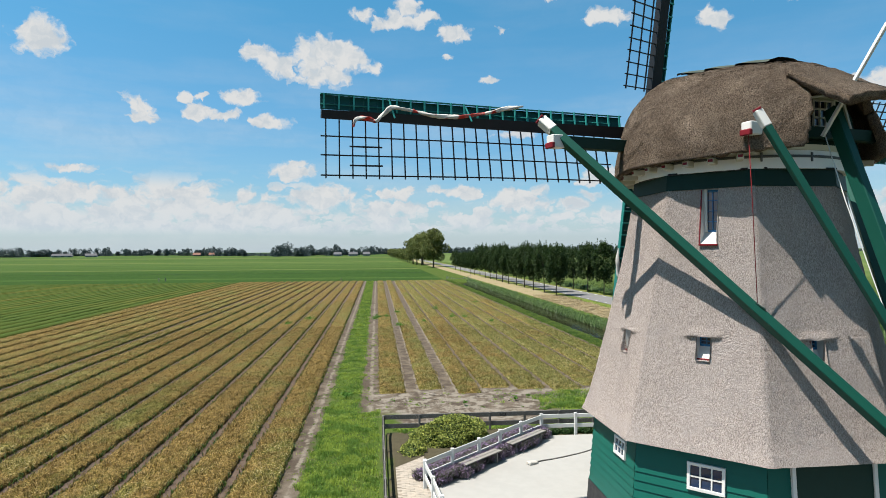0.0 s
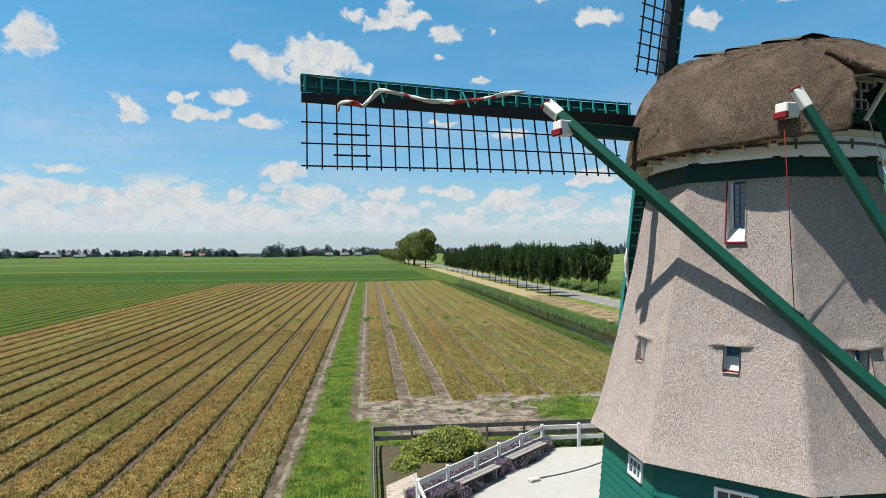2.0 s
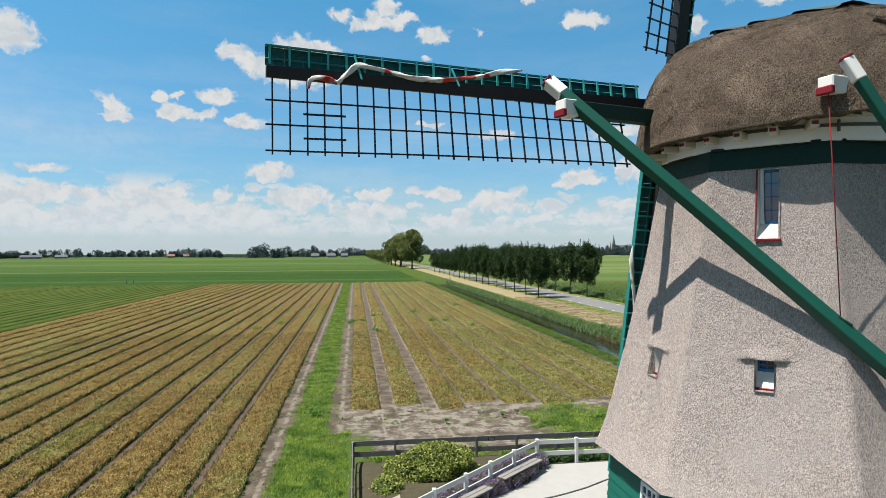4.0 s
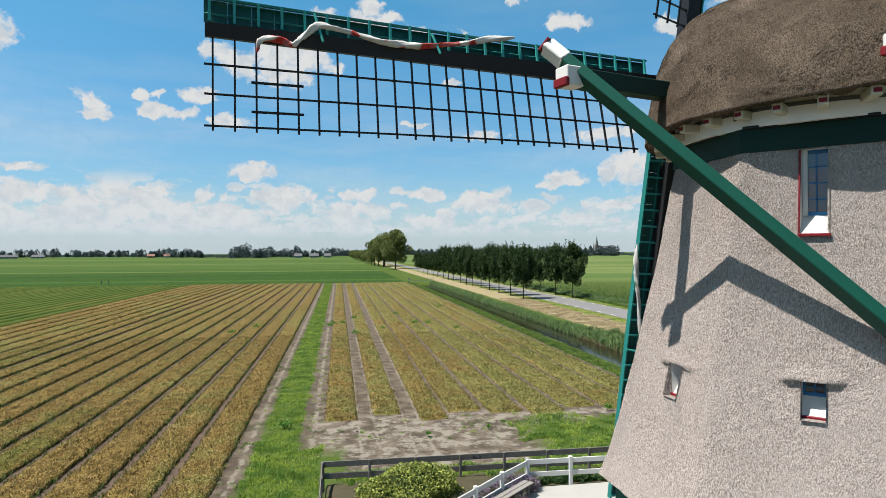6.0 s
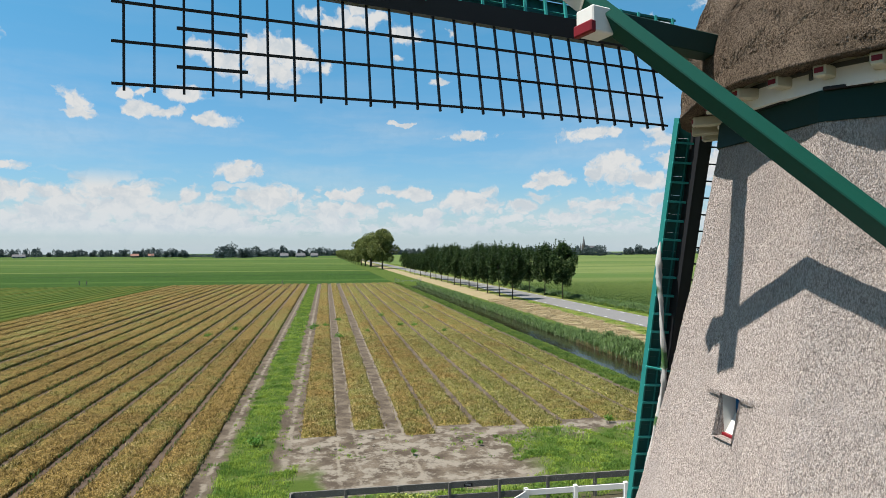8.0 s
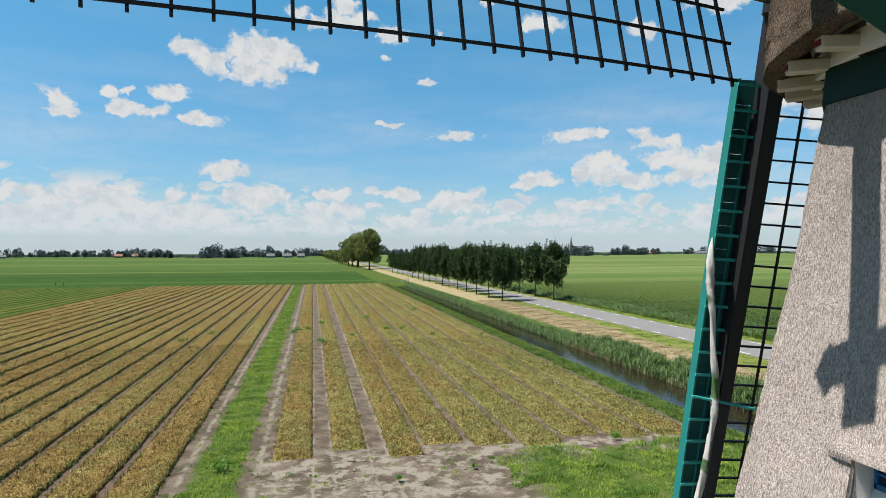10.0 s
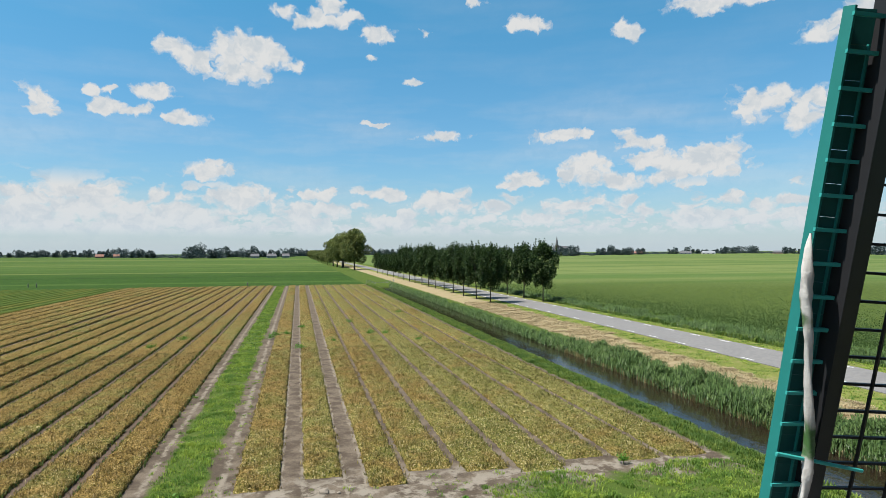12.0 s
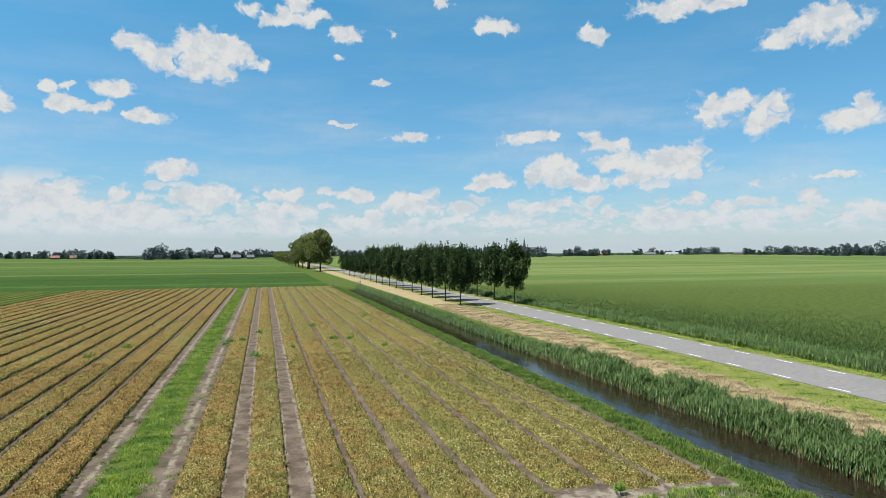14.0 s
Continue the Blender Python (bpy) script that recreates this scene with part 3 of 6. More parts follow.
def make_canopy():
    """The closed mass of leaves under the single blades: every cell of the pattern is a leaf."""
    m = Mat("tulip_leaf_mass", 0.9, spec=0.05)
    bent = m.where((21, 14, 18))
    cell = m.nt.nodes.new("ShaderNodeTexVoronoi")
    cell.inputs["Scale"].default_value = 1.0
    m.link(bent, cell.inputs["Vector"])
    pick = m.axis(0, cell.outputs["Color"])
    col = crop_tones(m, pick)
    # shade in the gaps between leaves is put into the colour
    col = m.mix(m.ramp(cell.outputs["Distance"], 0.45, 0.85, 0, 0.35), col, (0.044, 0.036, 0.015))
    return m.done(col, m.calc("ADD", m.calc("MULTIPLY", cell.outputs["Distance"], -1.0), m.calc("MULTIPLY", pick, 0.8)), 0.9, 0.06)


def make_green_rows():
    m = Mat("green_crop_rows", 0.95, spec=0.03)
    n = m.noise(6, 5, 0.75)
    col = m.mix(m.ramp(n, 0.38, 0.62), (0.028, 0.048, 0.010), (0.058, 0.082, 0.017))
    col = m.mix(m.ramp(m.noise(1.0, 4, 0.6, m.where((0.45, 0.012, 1))), 0.46, 0.66, 0, 0.6), col, (0.092, 0.084, 0.019))
    return m.done(col, n, 0.9, 0.08)


GREEN_ROWS = make_green_rows()
CANOPY = make_canopy()
CROP = make_crop()
CROP_EDGE = foliage("green_tulip_leaves", (0.020, 0.042, 0.010), (0.088, 0.125, 0.026))


def make_grass(name, dark, mid, yellow):
    m = Mat(name, 0.55, spec=0.25)
    n = m.chance(True)
    col = m.mix(n, dark, mid)
    return m.leafy(m.mix(m.ramp(m.noise(0.8, 4, 0.65), 0.42, 0.58, 0, 0.9), col, m.mix(n, mid, yellow)), 0.42)


GRASS_BLADE = make_grass("grass_blades", (0.068, 0.144, 0.026), (0.158, 0.250, 0.040), (0.330, 0.400, 0.062))
BANK_BLADE = make_grass("bank_grass_blades", (0.044, 0.098, 0.020), (0.105, 0.172, 0.030), (0.20, 0.25, 0.048))
WEED = foliage("weed_leaves", (0.037, 0.111, 0.0111), (0.0888, 0.2, 0.0222))
REED = foliage("reed_leaves", (0.018, 0.044, 0.010), (0.112, 0.172, 0.056), (0.050, 0.094, 0.025), 0.45)
REED_STRAW = foliage("dead_reed_stems", (0.16, 0.13, 0.06), (0.34, 0.28, 0.14))
DRY_BLADE = foliage("dry_grass", (0.24, 0.190, 0.110), (0.42, 0.345, 0.205))
LEAF_AVENUE = foliage("dark_avenue_leaves", (0.010, 0.027, 0.008), (0.046, 0.080, 0.019))
LEAF_BIG = foliage("old_tree_leaves", (0.070, 0.095, 0.026), (0.165, 0.185, 0.056))
# blue-grey haze of the distance is mixed into these leaf colours
LEAF_FAR = foliage("haze_tinted_leaves", (0.038, 0.058, 0.062), (0.062, 0.088, 0.086))
LEAF_HEDGE = foliage("variegated_shrub_leaves", (0.026, 0.058, 0.010), (0.40, 0.43, 0.10))
LEAF_IVY = foliage("low_hedge_leaves", (0.0185, 0.0518, 0.0111), (0.0444, 0.0962, 0.0222))
LAVENDER = foliage("lavender_flowers", (0.165, 0.105, 0.185), (0.38, 0.285, 0.40))
LAVENDER_GREEN = foliage("lavender_leaves", (0.0666, 0.074, 0.0518), (0.126, 0.133, 0.0962))


def make_water():
    m = Mat("ditch_water", 0.06, spec=0.42)
    h = m.calc("ADD", m.noise(1.6, 3, 0.6, m.where((1.0, 0.35, 1))), m.calc("MULTIPLY", m.noise(7, 2, 0.5, m.where((1, 0.5, 1))), 0.3))
    return m.done((0.0130, 0.0095, 0.0060), h, 0.34, 0.10)


WATER = make_water()

# ---- shaping helpers ----


def mesh_of(name, verts, faces, mat, smooth=False):
    me = bpy.data.meshes.new(name)
    me.from_pydata([tuple(v) for v in verts], [], faces)
    me.materials.append(mat)
    if smooth:
        me.polygons.foreach_set("use_smooth", [True] * len(me.polygons))
    me.update()
    return me


def bm_mesh(name, bm, mat, smooth=False):
    me = bpy.data.meshes.new(name)
    bm.normal_update()
    bm.to_mesh(me)
    bm.free()
    me.materials.append(mat)
    if smooth:
        me.polygons.foreach_set("use_smooth", [True] * len(me.polygons))
    return me


def part(name, data, mat, parent, label="", smooth=False):
    me = data if isinstance(data, bpy.types.Mesh) else bm_mesh(name, data, mat, smooth)
    ob = new(name, me)
    ob.parent = parent
    if label:
        ob["label"] = label
    return ob


def empty(name, label, category, group="", at=(0, 0, 0)):
    ob = new(name)
    ob.location = at
    return tagged(ob, label, category, group)


def add_box(bm, m, size, bevel=0.0):
    got = bmesh.ops.create_cube(bm, size=1.0, matrix=m @ Matrix.Diagonal((*size, 1)))
    if bevel:
        edges = list({e for v in got["verts"] for e in v.link_edges})
        bmesh.ops.bevel(bm, geom=edges, offset=bevel, segments=1, affect="EDGES")
    return bm


def box_bm(m, size, bevel=0.0):
    return add_box(bmesh.new(), m, size, bevel)


def between(p, q, up=(0, 0, 1)):
    """A pose at the middle of p and q whose z runs from p to q and whose y lies near up."""
    p, q = Vector(p), Vector(q)
    z = (q - p).normalized()
    x = Vector(up).cross(z).normalized()
    y = z.cross(x)
    m = Matrix((x, y, z)).transposed().to_4x4()
    m.translation = (p + q) / 2
    return m, (q - p).length


def beam_bm(p, q, w, h, up=(0, 0, 1), bevel=0.01, bm=None):
    m, n = between(p, q, up)
    return add_box(bm or bmesh.new(), m, (w, h, n), bevel)


def tube_mesh(name, points, radius, mat, sides=6, taper=None, smooth=True):
    pts = [Vector(p) for p in points]
    verts, faces = [], []
    for i, p in enumerate(pts):
        d = (pts[min(i + 1, len(pts) - 1)] - pts[max(i - 1, 0)]).normalized()
        x = d.cross(Vector((0.31, 0.17, 0.93))).normalized()
        y = d.cross(x)
        r = radius if taper is None else radius + (taper - radius) * i / (len(pts) - 1)
        for k in range(sides):
            a = 2 * math.pi * k / sides
            verts.append(p + x * (r * math.cos(a)) + y * (r * math.sin(a)))
    for i in range(len(pts) - 1):
        for k in range(sides):
            a, b = i * sides + k, i * sides + (k + 1) % sides
            faces.append((a, b, b + sides, a + sides))
    faces.append(tuple(range(sides))[::-1])
    faces.append(tuple(range((len(pts) - 1) * sides, len(pts) * sides)))
    return mesh_of(name, verts, faces, mat, smooth)


def smoothstep(a, b, x):
    t = min(max((x - a) / (b - a), 0.0), 1.0)
    return t * t * (3 - 2 * t)


def blades(name, spots, mat, height, width, per, rng, lean=0.5, spread=0.06, wind=None, arch=0.0):
    """Tufts of narrow leaves: at each spot (x, y, z) a few blades, all in one mesh."""
    spots = np.asarray(spots, dtype=float)
    n = len(spots) * per
    base = np.repeat(spots, per, axis=0)
    base[:, :2] += rng.normal(0, spread, (n, 2))
    ang = rng.uniform(0, 2 * math.pi, n)
    if wind is not None:
        ang = rng.normal(wind, 0.9, n)
    hh = height * rng.uniform(0.6, 1.25, n)
    ln = lean * rng.uniform(0.2, 1.0, n) * hh
    dx, dy = np.cos(ang), np.sin(ang)
    ww = width * rng.uniform(0.7, 1.3, n) * 0.5
    verts = np.zeros((n, 5, 3))
    across = np.stack([dy * ww, -dx * ww, np.zeros(n)], 1)
    mid = base + np.stack([dx * ln * 0.40, dy * ln * 0.40, hh * (0.62 + 0.16 * arch)], 1)
    verts[:, 0] = base - across * 0.8
    verts[:, 1] = base + across * 0.8
    verts[:, 2] = mid + across
    verts[:, 3] = mid - across
    verts[:, 4] = base + np.stack([dx * ln, dy * ln, hh * (0.9 - 0.42 * arch)], 1)
    verts = verts.reshape(-1, 3)
    idx = np.arange(n)[:, None] * 5
    me = bpy.data.meshes.new(name)
    me.vertices.add(len(verts))
    me.vertices.foreach_set("co", verts.ravel())
    loops = (idx + np.array([[0, 1, 2, 3, 3, 2, 4]])).ravel()
    me.loops.add(len(loops))
    me.loops.foreach_set("vertex_index", loops.astype(np.int32))
    me.polygons.add(n * 2)
    starts = (np.arange(n)[:, None] * 7 + np.array([[0, 4]])).ravel()
    me.polygons.foreach_set("loop_start", starts.astype(np.int32))
    me.materials.append(mat)
    me.update(calc_edges=True)
    return me


def leaf_cloud(name, centres, mat, size, rng, flat=0.35):
    """Many small four-cornered leaves turned every way, round the given centres."""
    c = np.asarray(centres, dtype=float)
    n = len(c)
    a = rng.normal(0, 1, (n, 3))
    a /= np.linalg.norm(a, axis=1)[:, None]
    b = rng.normal(0, 1, (n, 3))
    b[:, 2] *= flat
    b -= (b * a).sum(1)[:, None] * a
    b /= np.linalg.norm(b, axis=1)[:, None]
    s = size * rng.uniform(0.6, 1.35, n)[:, None]
    verts = np.stack([c - a * s, c + b * s * 0.55, c + a * s, c - b * s * 0.55], 1).reshape(-1, 3)
    me = bpy.data.meshes.new(name)
    me.vertices.add(len(verts))
    me.vertices.foreach_set("co", verts.ravel())
    me.loops.add(n * 4)
    me.loops.foreach_set("vertex_index", np.arange(n * 4, dtype=np.int32))
    me.polygons.add(n)
    me.polygons.foreach_set("loop_start", np.arange(0, n * 4, 4, dtype=np.int32))
    me.materials.append(mat)
    me.update(calc_edges=True)
    return me


# ---- the ground ----
# Everything lies along +y: bulb beds, ditch, road and tree rows are parallel.
PROFILE = [(-3500, 0), (-600, 0), (-120, 0), (-60, 0), (-45, 0), (-30, 0), (-18, 0), (-12, 0), (-8, 0), (-6, 0), (-5, 0), (-4, 0), (-3, 0.02), (-2, 0.02), (-1.5, 0),
           (-1.0, 0), (-0.8, 0), (-0.6, 0), (-0.3, 0), (0.3, 0), (1, 0), (2, 0), (4, 0), (6, 0), (8, 0), (10, 0), (13, 0), (16, 0), (19, 0),
           (20.3, 0.03), (21.5, -0.05), (22.3, -0.28), (23.0, -0.62), (24.8, -1.2), (26.4, -0.70), (27.2, -0.30), (29.2, 0.05), (31.5, 0.28), (34.5, 0.36), (36.2, 0.37),
           (42.4, 0.37), (44.0, 0.33), (46, 0.1), (47.6, -0.45), (48.6, -0.45), (50.2, 0), (60, 0), (90, 0), (200, 0), (700, 0), (3500, 0)]
WATER_Z = -0.48


def yard_height(x, y):
    """The mill stands on a low mound whose edge is held by the dark fence."""
    side = smoothstep(-1.05, -0.55, x) * (1 - smoothstep(18.5, 21.5, x))
    return 0.92 * side * (1 - smoothstep(26.8, 33.0, y) * 1.0)


def ground_height(x, y):
    px = [p[0] for p in PROFILE]
    return float(np.interp(x, px, [p[1] for p in PROFILE])) + yard_height(x, y)


def build_ground():
    ys = [-3000, -800, -200, -60, -20, 0, 8, 16, 20, 23, 25, 26, 27, 28, 28.6, 29, 30, 31, 32, 33, 34, 36, 40, 60, 100, 140, 187, 189, 196, 198, 260, 340, 500, 900, 1600, 4200]
    verts, faces = [], []
    for y in ys:
        for x, z in PROFILE:
            dam = 0.0
            if y >= 188 and 21.5 < x < 29:
                dam = -z
            verts.append((x, y, z + yard_height(x, y) + dam))
    w = len(PROFILE)
    for j in range(len(ys) - 1):
        for i in range(w - 1):
            faces.append((j * w + i, j * w + i + 1, (j + 1) * w + i + 1, (j + 1) * w + i))
    ob = new("ground", mesh_of("ground", verts, faces, GROUND, True))
    tagged(ob, "flat polder land of soil, grass verges and green fields", "ground", kind="structure")
    me = mesh_of("water", [(22.4, -400, WATER_Z), (27.1, -400, WATER_Z), (27.1, 188.5, WATER_Z), (22.4, 188.5, WATER_Z)], [(0, 1, 2, 3)], WATER)
    tagged(new("water", me), "dark still water in a straight field ditch", "water", kind="structure")


build_ground()

ROAD_L, ROAD_R, ROAD_Z = 36.55, 42.25, 0.42


def build_road():
    road = new("road", bm_mesh("road", box_bm(pose((ROAD_L + ROAD_R) / 2, 600, ROAD_Z - 0.1), (ROAD_R - ROAD_L, 2400, 0.2)), ASPHALT))
    tagged(road, "narrow grey asphalt country road with dashed edge lines", "road", kind="structure")
    one = bm_mesh("edge_dash", box_bm(pose(0, 0, 0.003), (0.12, 1.55, 0.006)), MARKING)
    for x in (ROAD_L + 0.45, ROAD_R - 0.45):
        for k in range(60):
            y = 31.1 + k * 4.55
            d = part("edge_dash", one, MARKING, road)
            d.location = (x, y, ROAD_Z)


build_road()

# ---- bulb beds ----
BEDS_RIGHT = [(-0.90, 0.80), (1.78, 3.30), (4.30, 5.75)] + [(6.05 + 2.33 * k, 6.05 + 2.33 * k + 1.88) for k in range(6)]
BEDS_LEFT = [(-6.74 - 2.17 * k, -5.04 - 2.17 * k) for k in range(17)]


def bed_spots(x0, x1, y0, y1, per_m2, rng):
    n = int((x1 - x0) * (y1 - y0) * per_m2)
    return np.stack([rng.uniform(x0 - 0.02, x1 + 0.02, n), rng.uniform(y0, y1, n)], 1)


def build_bed(x0, x1, y0, y1, seed):
    """One bed: a closed, lumpy mass of leaves with steep sides, and single blades standing out of it."""
    rng = np.random.default_rng(seed)
    ys = np.concatenate([np.arange(y0, 12, 1.0), np.arange(max(y0, 12), min(y1, 62), 0.22), np.arange(max(y0, 62), 100, 0.6), np.arange(100, y1, 2.0), [y1]])
    us = np.array([0, 0.015, 0.05, 0.14, 0.25, 0.37, 0.5, 0.63, 0.75, 0.86, 0.95, 0.985, 1])
    zs = np.array([-0.02, 0.13, 0.20, 0.235, 0.245, 0.25, 0.25, 0.25, 0.245, 0.235, 0.20, 0.13, -0.02])
    zs = zs * (0.88 if x1 < -3 else 0.72)
    nu, ny = len(us), len(ys)
    xx = x0 + (x1 - x0) * us[None, :] + rng.normal(0, 0.028, (ny, nu))
    xx += np.repeat(rng.normal(0, 0.02, (ny, 1)), nu, 1)
    yy = np.repeat(ys[:, None], nu, 1) + rng.uniform(-0.05, 0.05, (ny, nu))
    end = np.minimum(1.0, (ys - y0) / 0.4)[:, None]
    zz = (zs[None, :] + rng.normal(0, 0.026, (ny, nu)) * (zs[None, :] > 0)) * np.maximum(end, 0.0) - 0.02 * (end < 1)
    verts = np.stack([xx, yy, zz], 2).reshape(-1, 3)
    jj, ii = np.meshgrid(np.arange(ny - 1), np.arange(nu - 1), indexing="ij")
    a = (jj * nu + ii).ravel()
    faces = np.stack([a, a + 1, a + nu + 1, a + nu], 1).tolist()
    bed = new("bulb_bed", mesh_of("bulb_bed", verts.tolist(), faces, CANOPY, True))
    tagged(bed, "long bed of withering yellow-brown tulips between soil furrows", "flower bed", "bulb beds in the field")
    near = x0 > -32
    for a, b, d, size, per in ((max(y0, 11), 46, 34 if near else 6, 1.0, 5), (46, 75, 22 if near else 6, 1.2, 4), (75, 115, 6, 1.5, 3), (115, y1, 2.2, 2.2, 3)):
        a, b = max(a, y0), min(b, y1)
        if b <= a:
            continue
        s = bed_spots(x0, x1, a, b, d, rng)
        z = np.interp((s[:, 0] - x0) / (x1 - x0), us, zs) - 0.045
        me = blades("leaves", np.column_stack([s, z]), CROP, 0.145, 0.030 * size, per, rng, 0.95, 0.09)
        tagged(part("leaves", me, CROP, bed, "withering tulip leaves, green to straw"), kind="stuff")
    # greener leaves hang over both edges into the furrows
    if near and x1 < -3:
        n0 = max(y0 + 0.2, 12)
        n = int((110 - n0) * 14)
        y = n0 + (110 - n0) * rng.uniform(0, 1, n) ** 1.35
        side = rng.integers(0, 2, n)
        x = np.where(side == 0, x0 + 0.02, x1 - 0.02) + rng.normal(0, 0.035, n)
        keep = np.array([noise.noise(Vector((a * 0.9, b * 0.5, seed))) > -0.25 for a, b in zip(x, y)])
        fringe = np.column_stack([x, y, np.full(n, 0.02)])[keep]
        me = blades("edge_leaves", fringe, CROP_EDGE, 0.20, 0.045, 3, rng, 0.8, 0.05)
        tagged(part("edge_leaves", me, CROP_EDGE, bed, "green tulip leaves along the furrow"), kind="stuff")


for i, (a, b) in enumerate(BEDS_RIGHT):
    build_bed(a, b, 39.9 + (0.6 * math.sin(i * 2.3)) + (0.4 if i in (1, 3) else 0), 190.5, 100 + i)
BEDS_LEFT[9], BEDS_LEFT[10] = (-26.10, -24.78), (-28.44, -26.92)
for i, (a, b) in enumerate(BEDS_LEFT):
    build_bed(a, b, -30.0, 190.5, 200 + i)


def build_green_rows():
    """A neighbouring crop in low closed rows, dense to the field's edge."""
    rng = np.random.default_rng(61)
    ys = np.concatenate([np.arange(25, 100, 1.2), np.arange(100, 191, 3.0)])
    us, zs = np.array([0, 0.06, 0.3, 0.7, 0.94, 1]), np.array([0, 0.14, 0.22, 0.22, 0.14, 0])
    verts, faces = [], []
    for k in range(44):
        x0 = -43.9 - 2.17 * k
        base = len(verts)
        for y in ys:
            for u, z in zip(us, zs):
                verts.append((x0 + 1.72 * u + rng.normal(0, 0.03), y, z * rng.uniform(0.8, 1.25)))
        w = len(us)
        for j in range(len(ys) - 1):
            for i in range(w - 1):
                q = base + j * w + i
                faces.append((q, q + 1, q + w + 1, q + w))
    ob = new("green_crop", mesh_of("green_crop", verts, faces, GREEN_ROWS, True))
    tagged(ob, "low green crop in straight rows beside the bulbs", "crop", kind="stuff")


build_green_rows()

# ---- the windmill ----
MILL = Vector((10.0, 17.1, 0.0))
FWD = Vector((-0.2201, 0.9755, 0.0))
SIDE = Vector((-0.9755, -0.2201, 0.0))
UP = Vector((0, 0, 1))
SKIRT_Z, BODY_TOP, YARD_Z = 4.2, 11.06, 0.94
COS8 = math.cos(math.pi / 8)


def mill_at(s, w, z):
    """A place by the cap's own axes: s towards the sails, w to the side, z up."""
    return MILL + FWD * s + SIDE * w + UP * z


def body_radius(z):
    return float(np.interp(z, [3.9, 4.2, 5.5, 7.0, 9.08, 11.06, 11.5], [4.70, 4.60, 4.22, 3.84, 3.35, 2.98, 2.92]))


def facet_axes(k):
    a = radians(180 + 45 * k)
    return Vector((math.cos(a), math.sin(a), 0)), Vector((-math.sin(a), math.cos(a), 0))


def facet_point(k, u, z, out=0.0):
    """u metres along facet k, counted from its middle; out metres proud of it."""
    n, t = facet_axes(k)
    return MILL + n * (body_radius(z) * COS8 + out) + t * u + UP * z


mill = empty("windmill", "thatched octagonal polder windmill with green and white woodwork", "windmill", at=MILL)
mill_inv = Matrix.Translation(-MILL)


def mpart(name, data, mat, label="", parent=None, smooth=False):
    """A part of the mill, its mesh given in the world's metres."""
    me = data if isinstance(data, bpy.types.Mesh) else bm_mesh(name, data, mat, smooth)
    me.transform(mill_inv)
    return part(name, me, mat, parent or mill, label)


# windows in the thatch: facet, from u, to u, from z, to z
NICHES = [(1, -0.16, 0.27, 9.50, 11.02), (1, -0.11, 0.24, 6.47, 7.08), (0, 0.05, 0.50, 6.36, 7.02), (2, -0.18, 0.17, 6.47, 7.08),
          (7, -0.18, 0.17, 6.47, 7.08), (5, -0.18, 0.17, 6.47, 7.08)]


def body_wave(p):
    return 0.020 * noise.noise(p * 0.8) + 0.014 * noise.noise(p * 2.6) + 0.012 * noise.noise(p * 9.0)


def reed_butts(name, tops, downs, outs, widths, mat):
    """Ends of reed bundles: small slips whose lower edge stands proud of the thatch."""
    tops, downs, outs = np.array(tops), np.array(downs), np.array(outs)
    across = np.cross(downs, outs)
    across /= np.linalg.norm(across, axis=1)[:, None]
    half = across * np.array(widths)[:, None] * 0.5
    low = tops + downs
    verts = np.stack([tops - half, tops + half, low + half * 0.8, low - half * 0.8], 1).reshape(-1, 3)
    faces = (np.arange(len(tops))[:, None] * 4 + np.arange(4)[None, :]).tolist()
    return mesh_of(name, verts.tolist(), faces, mat)


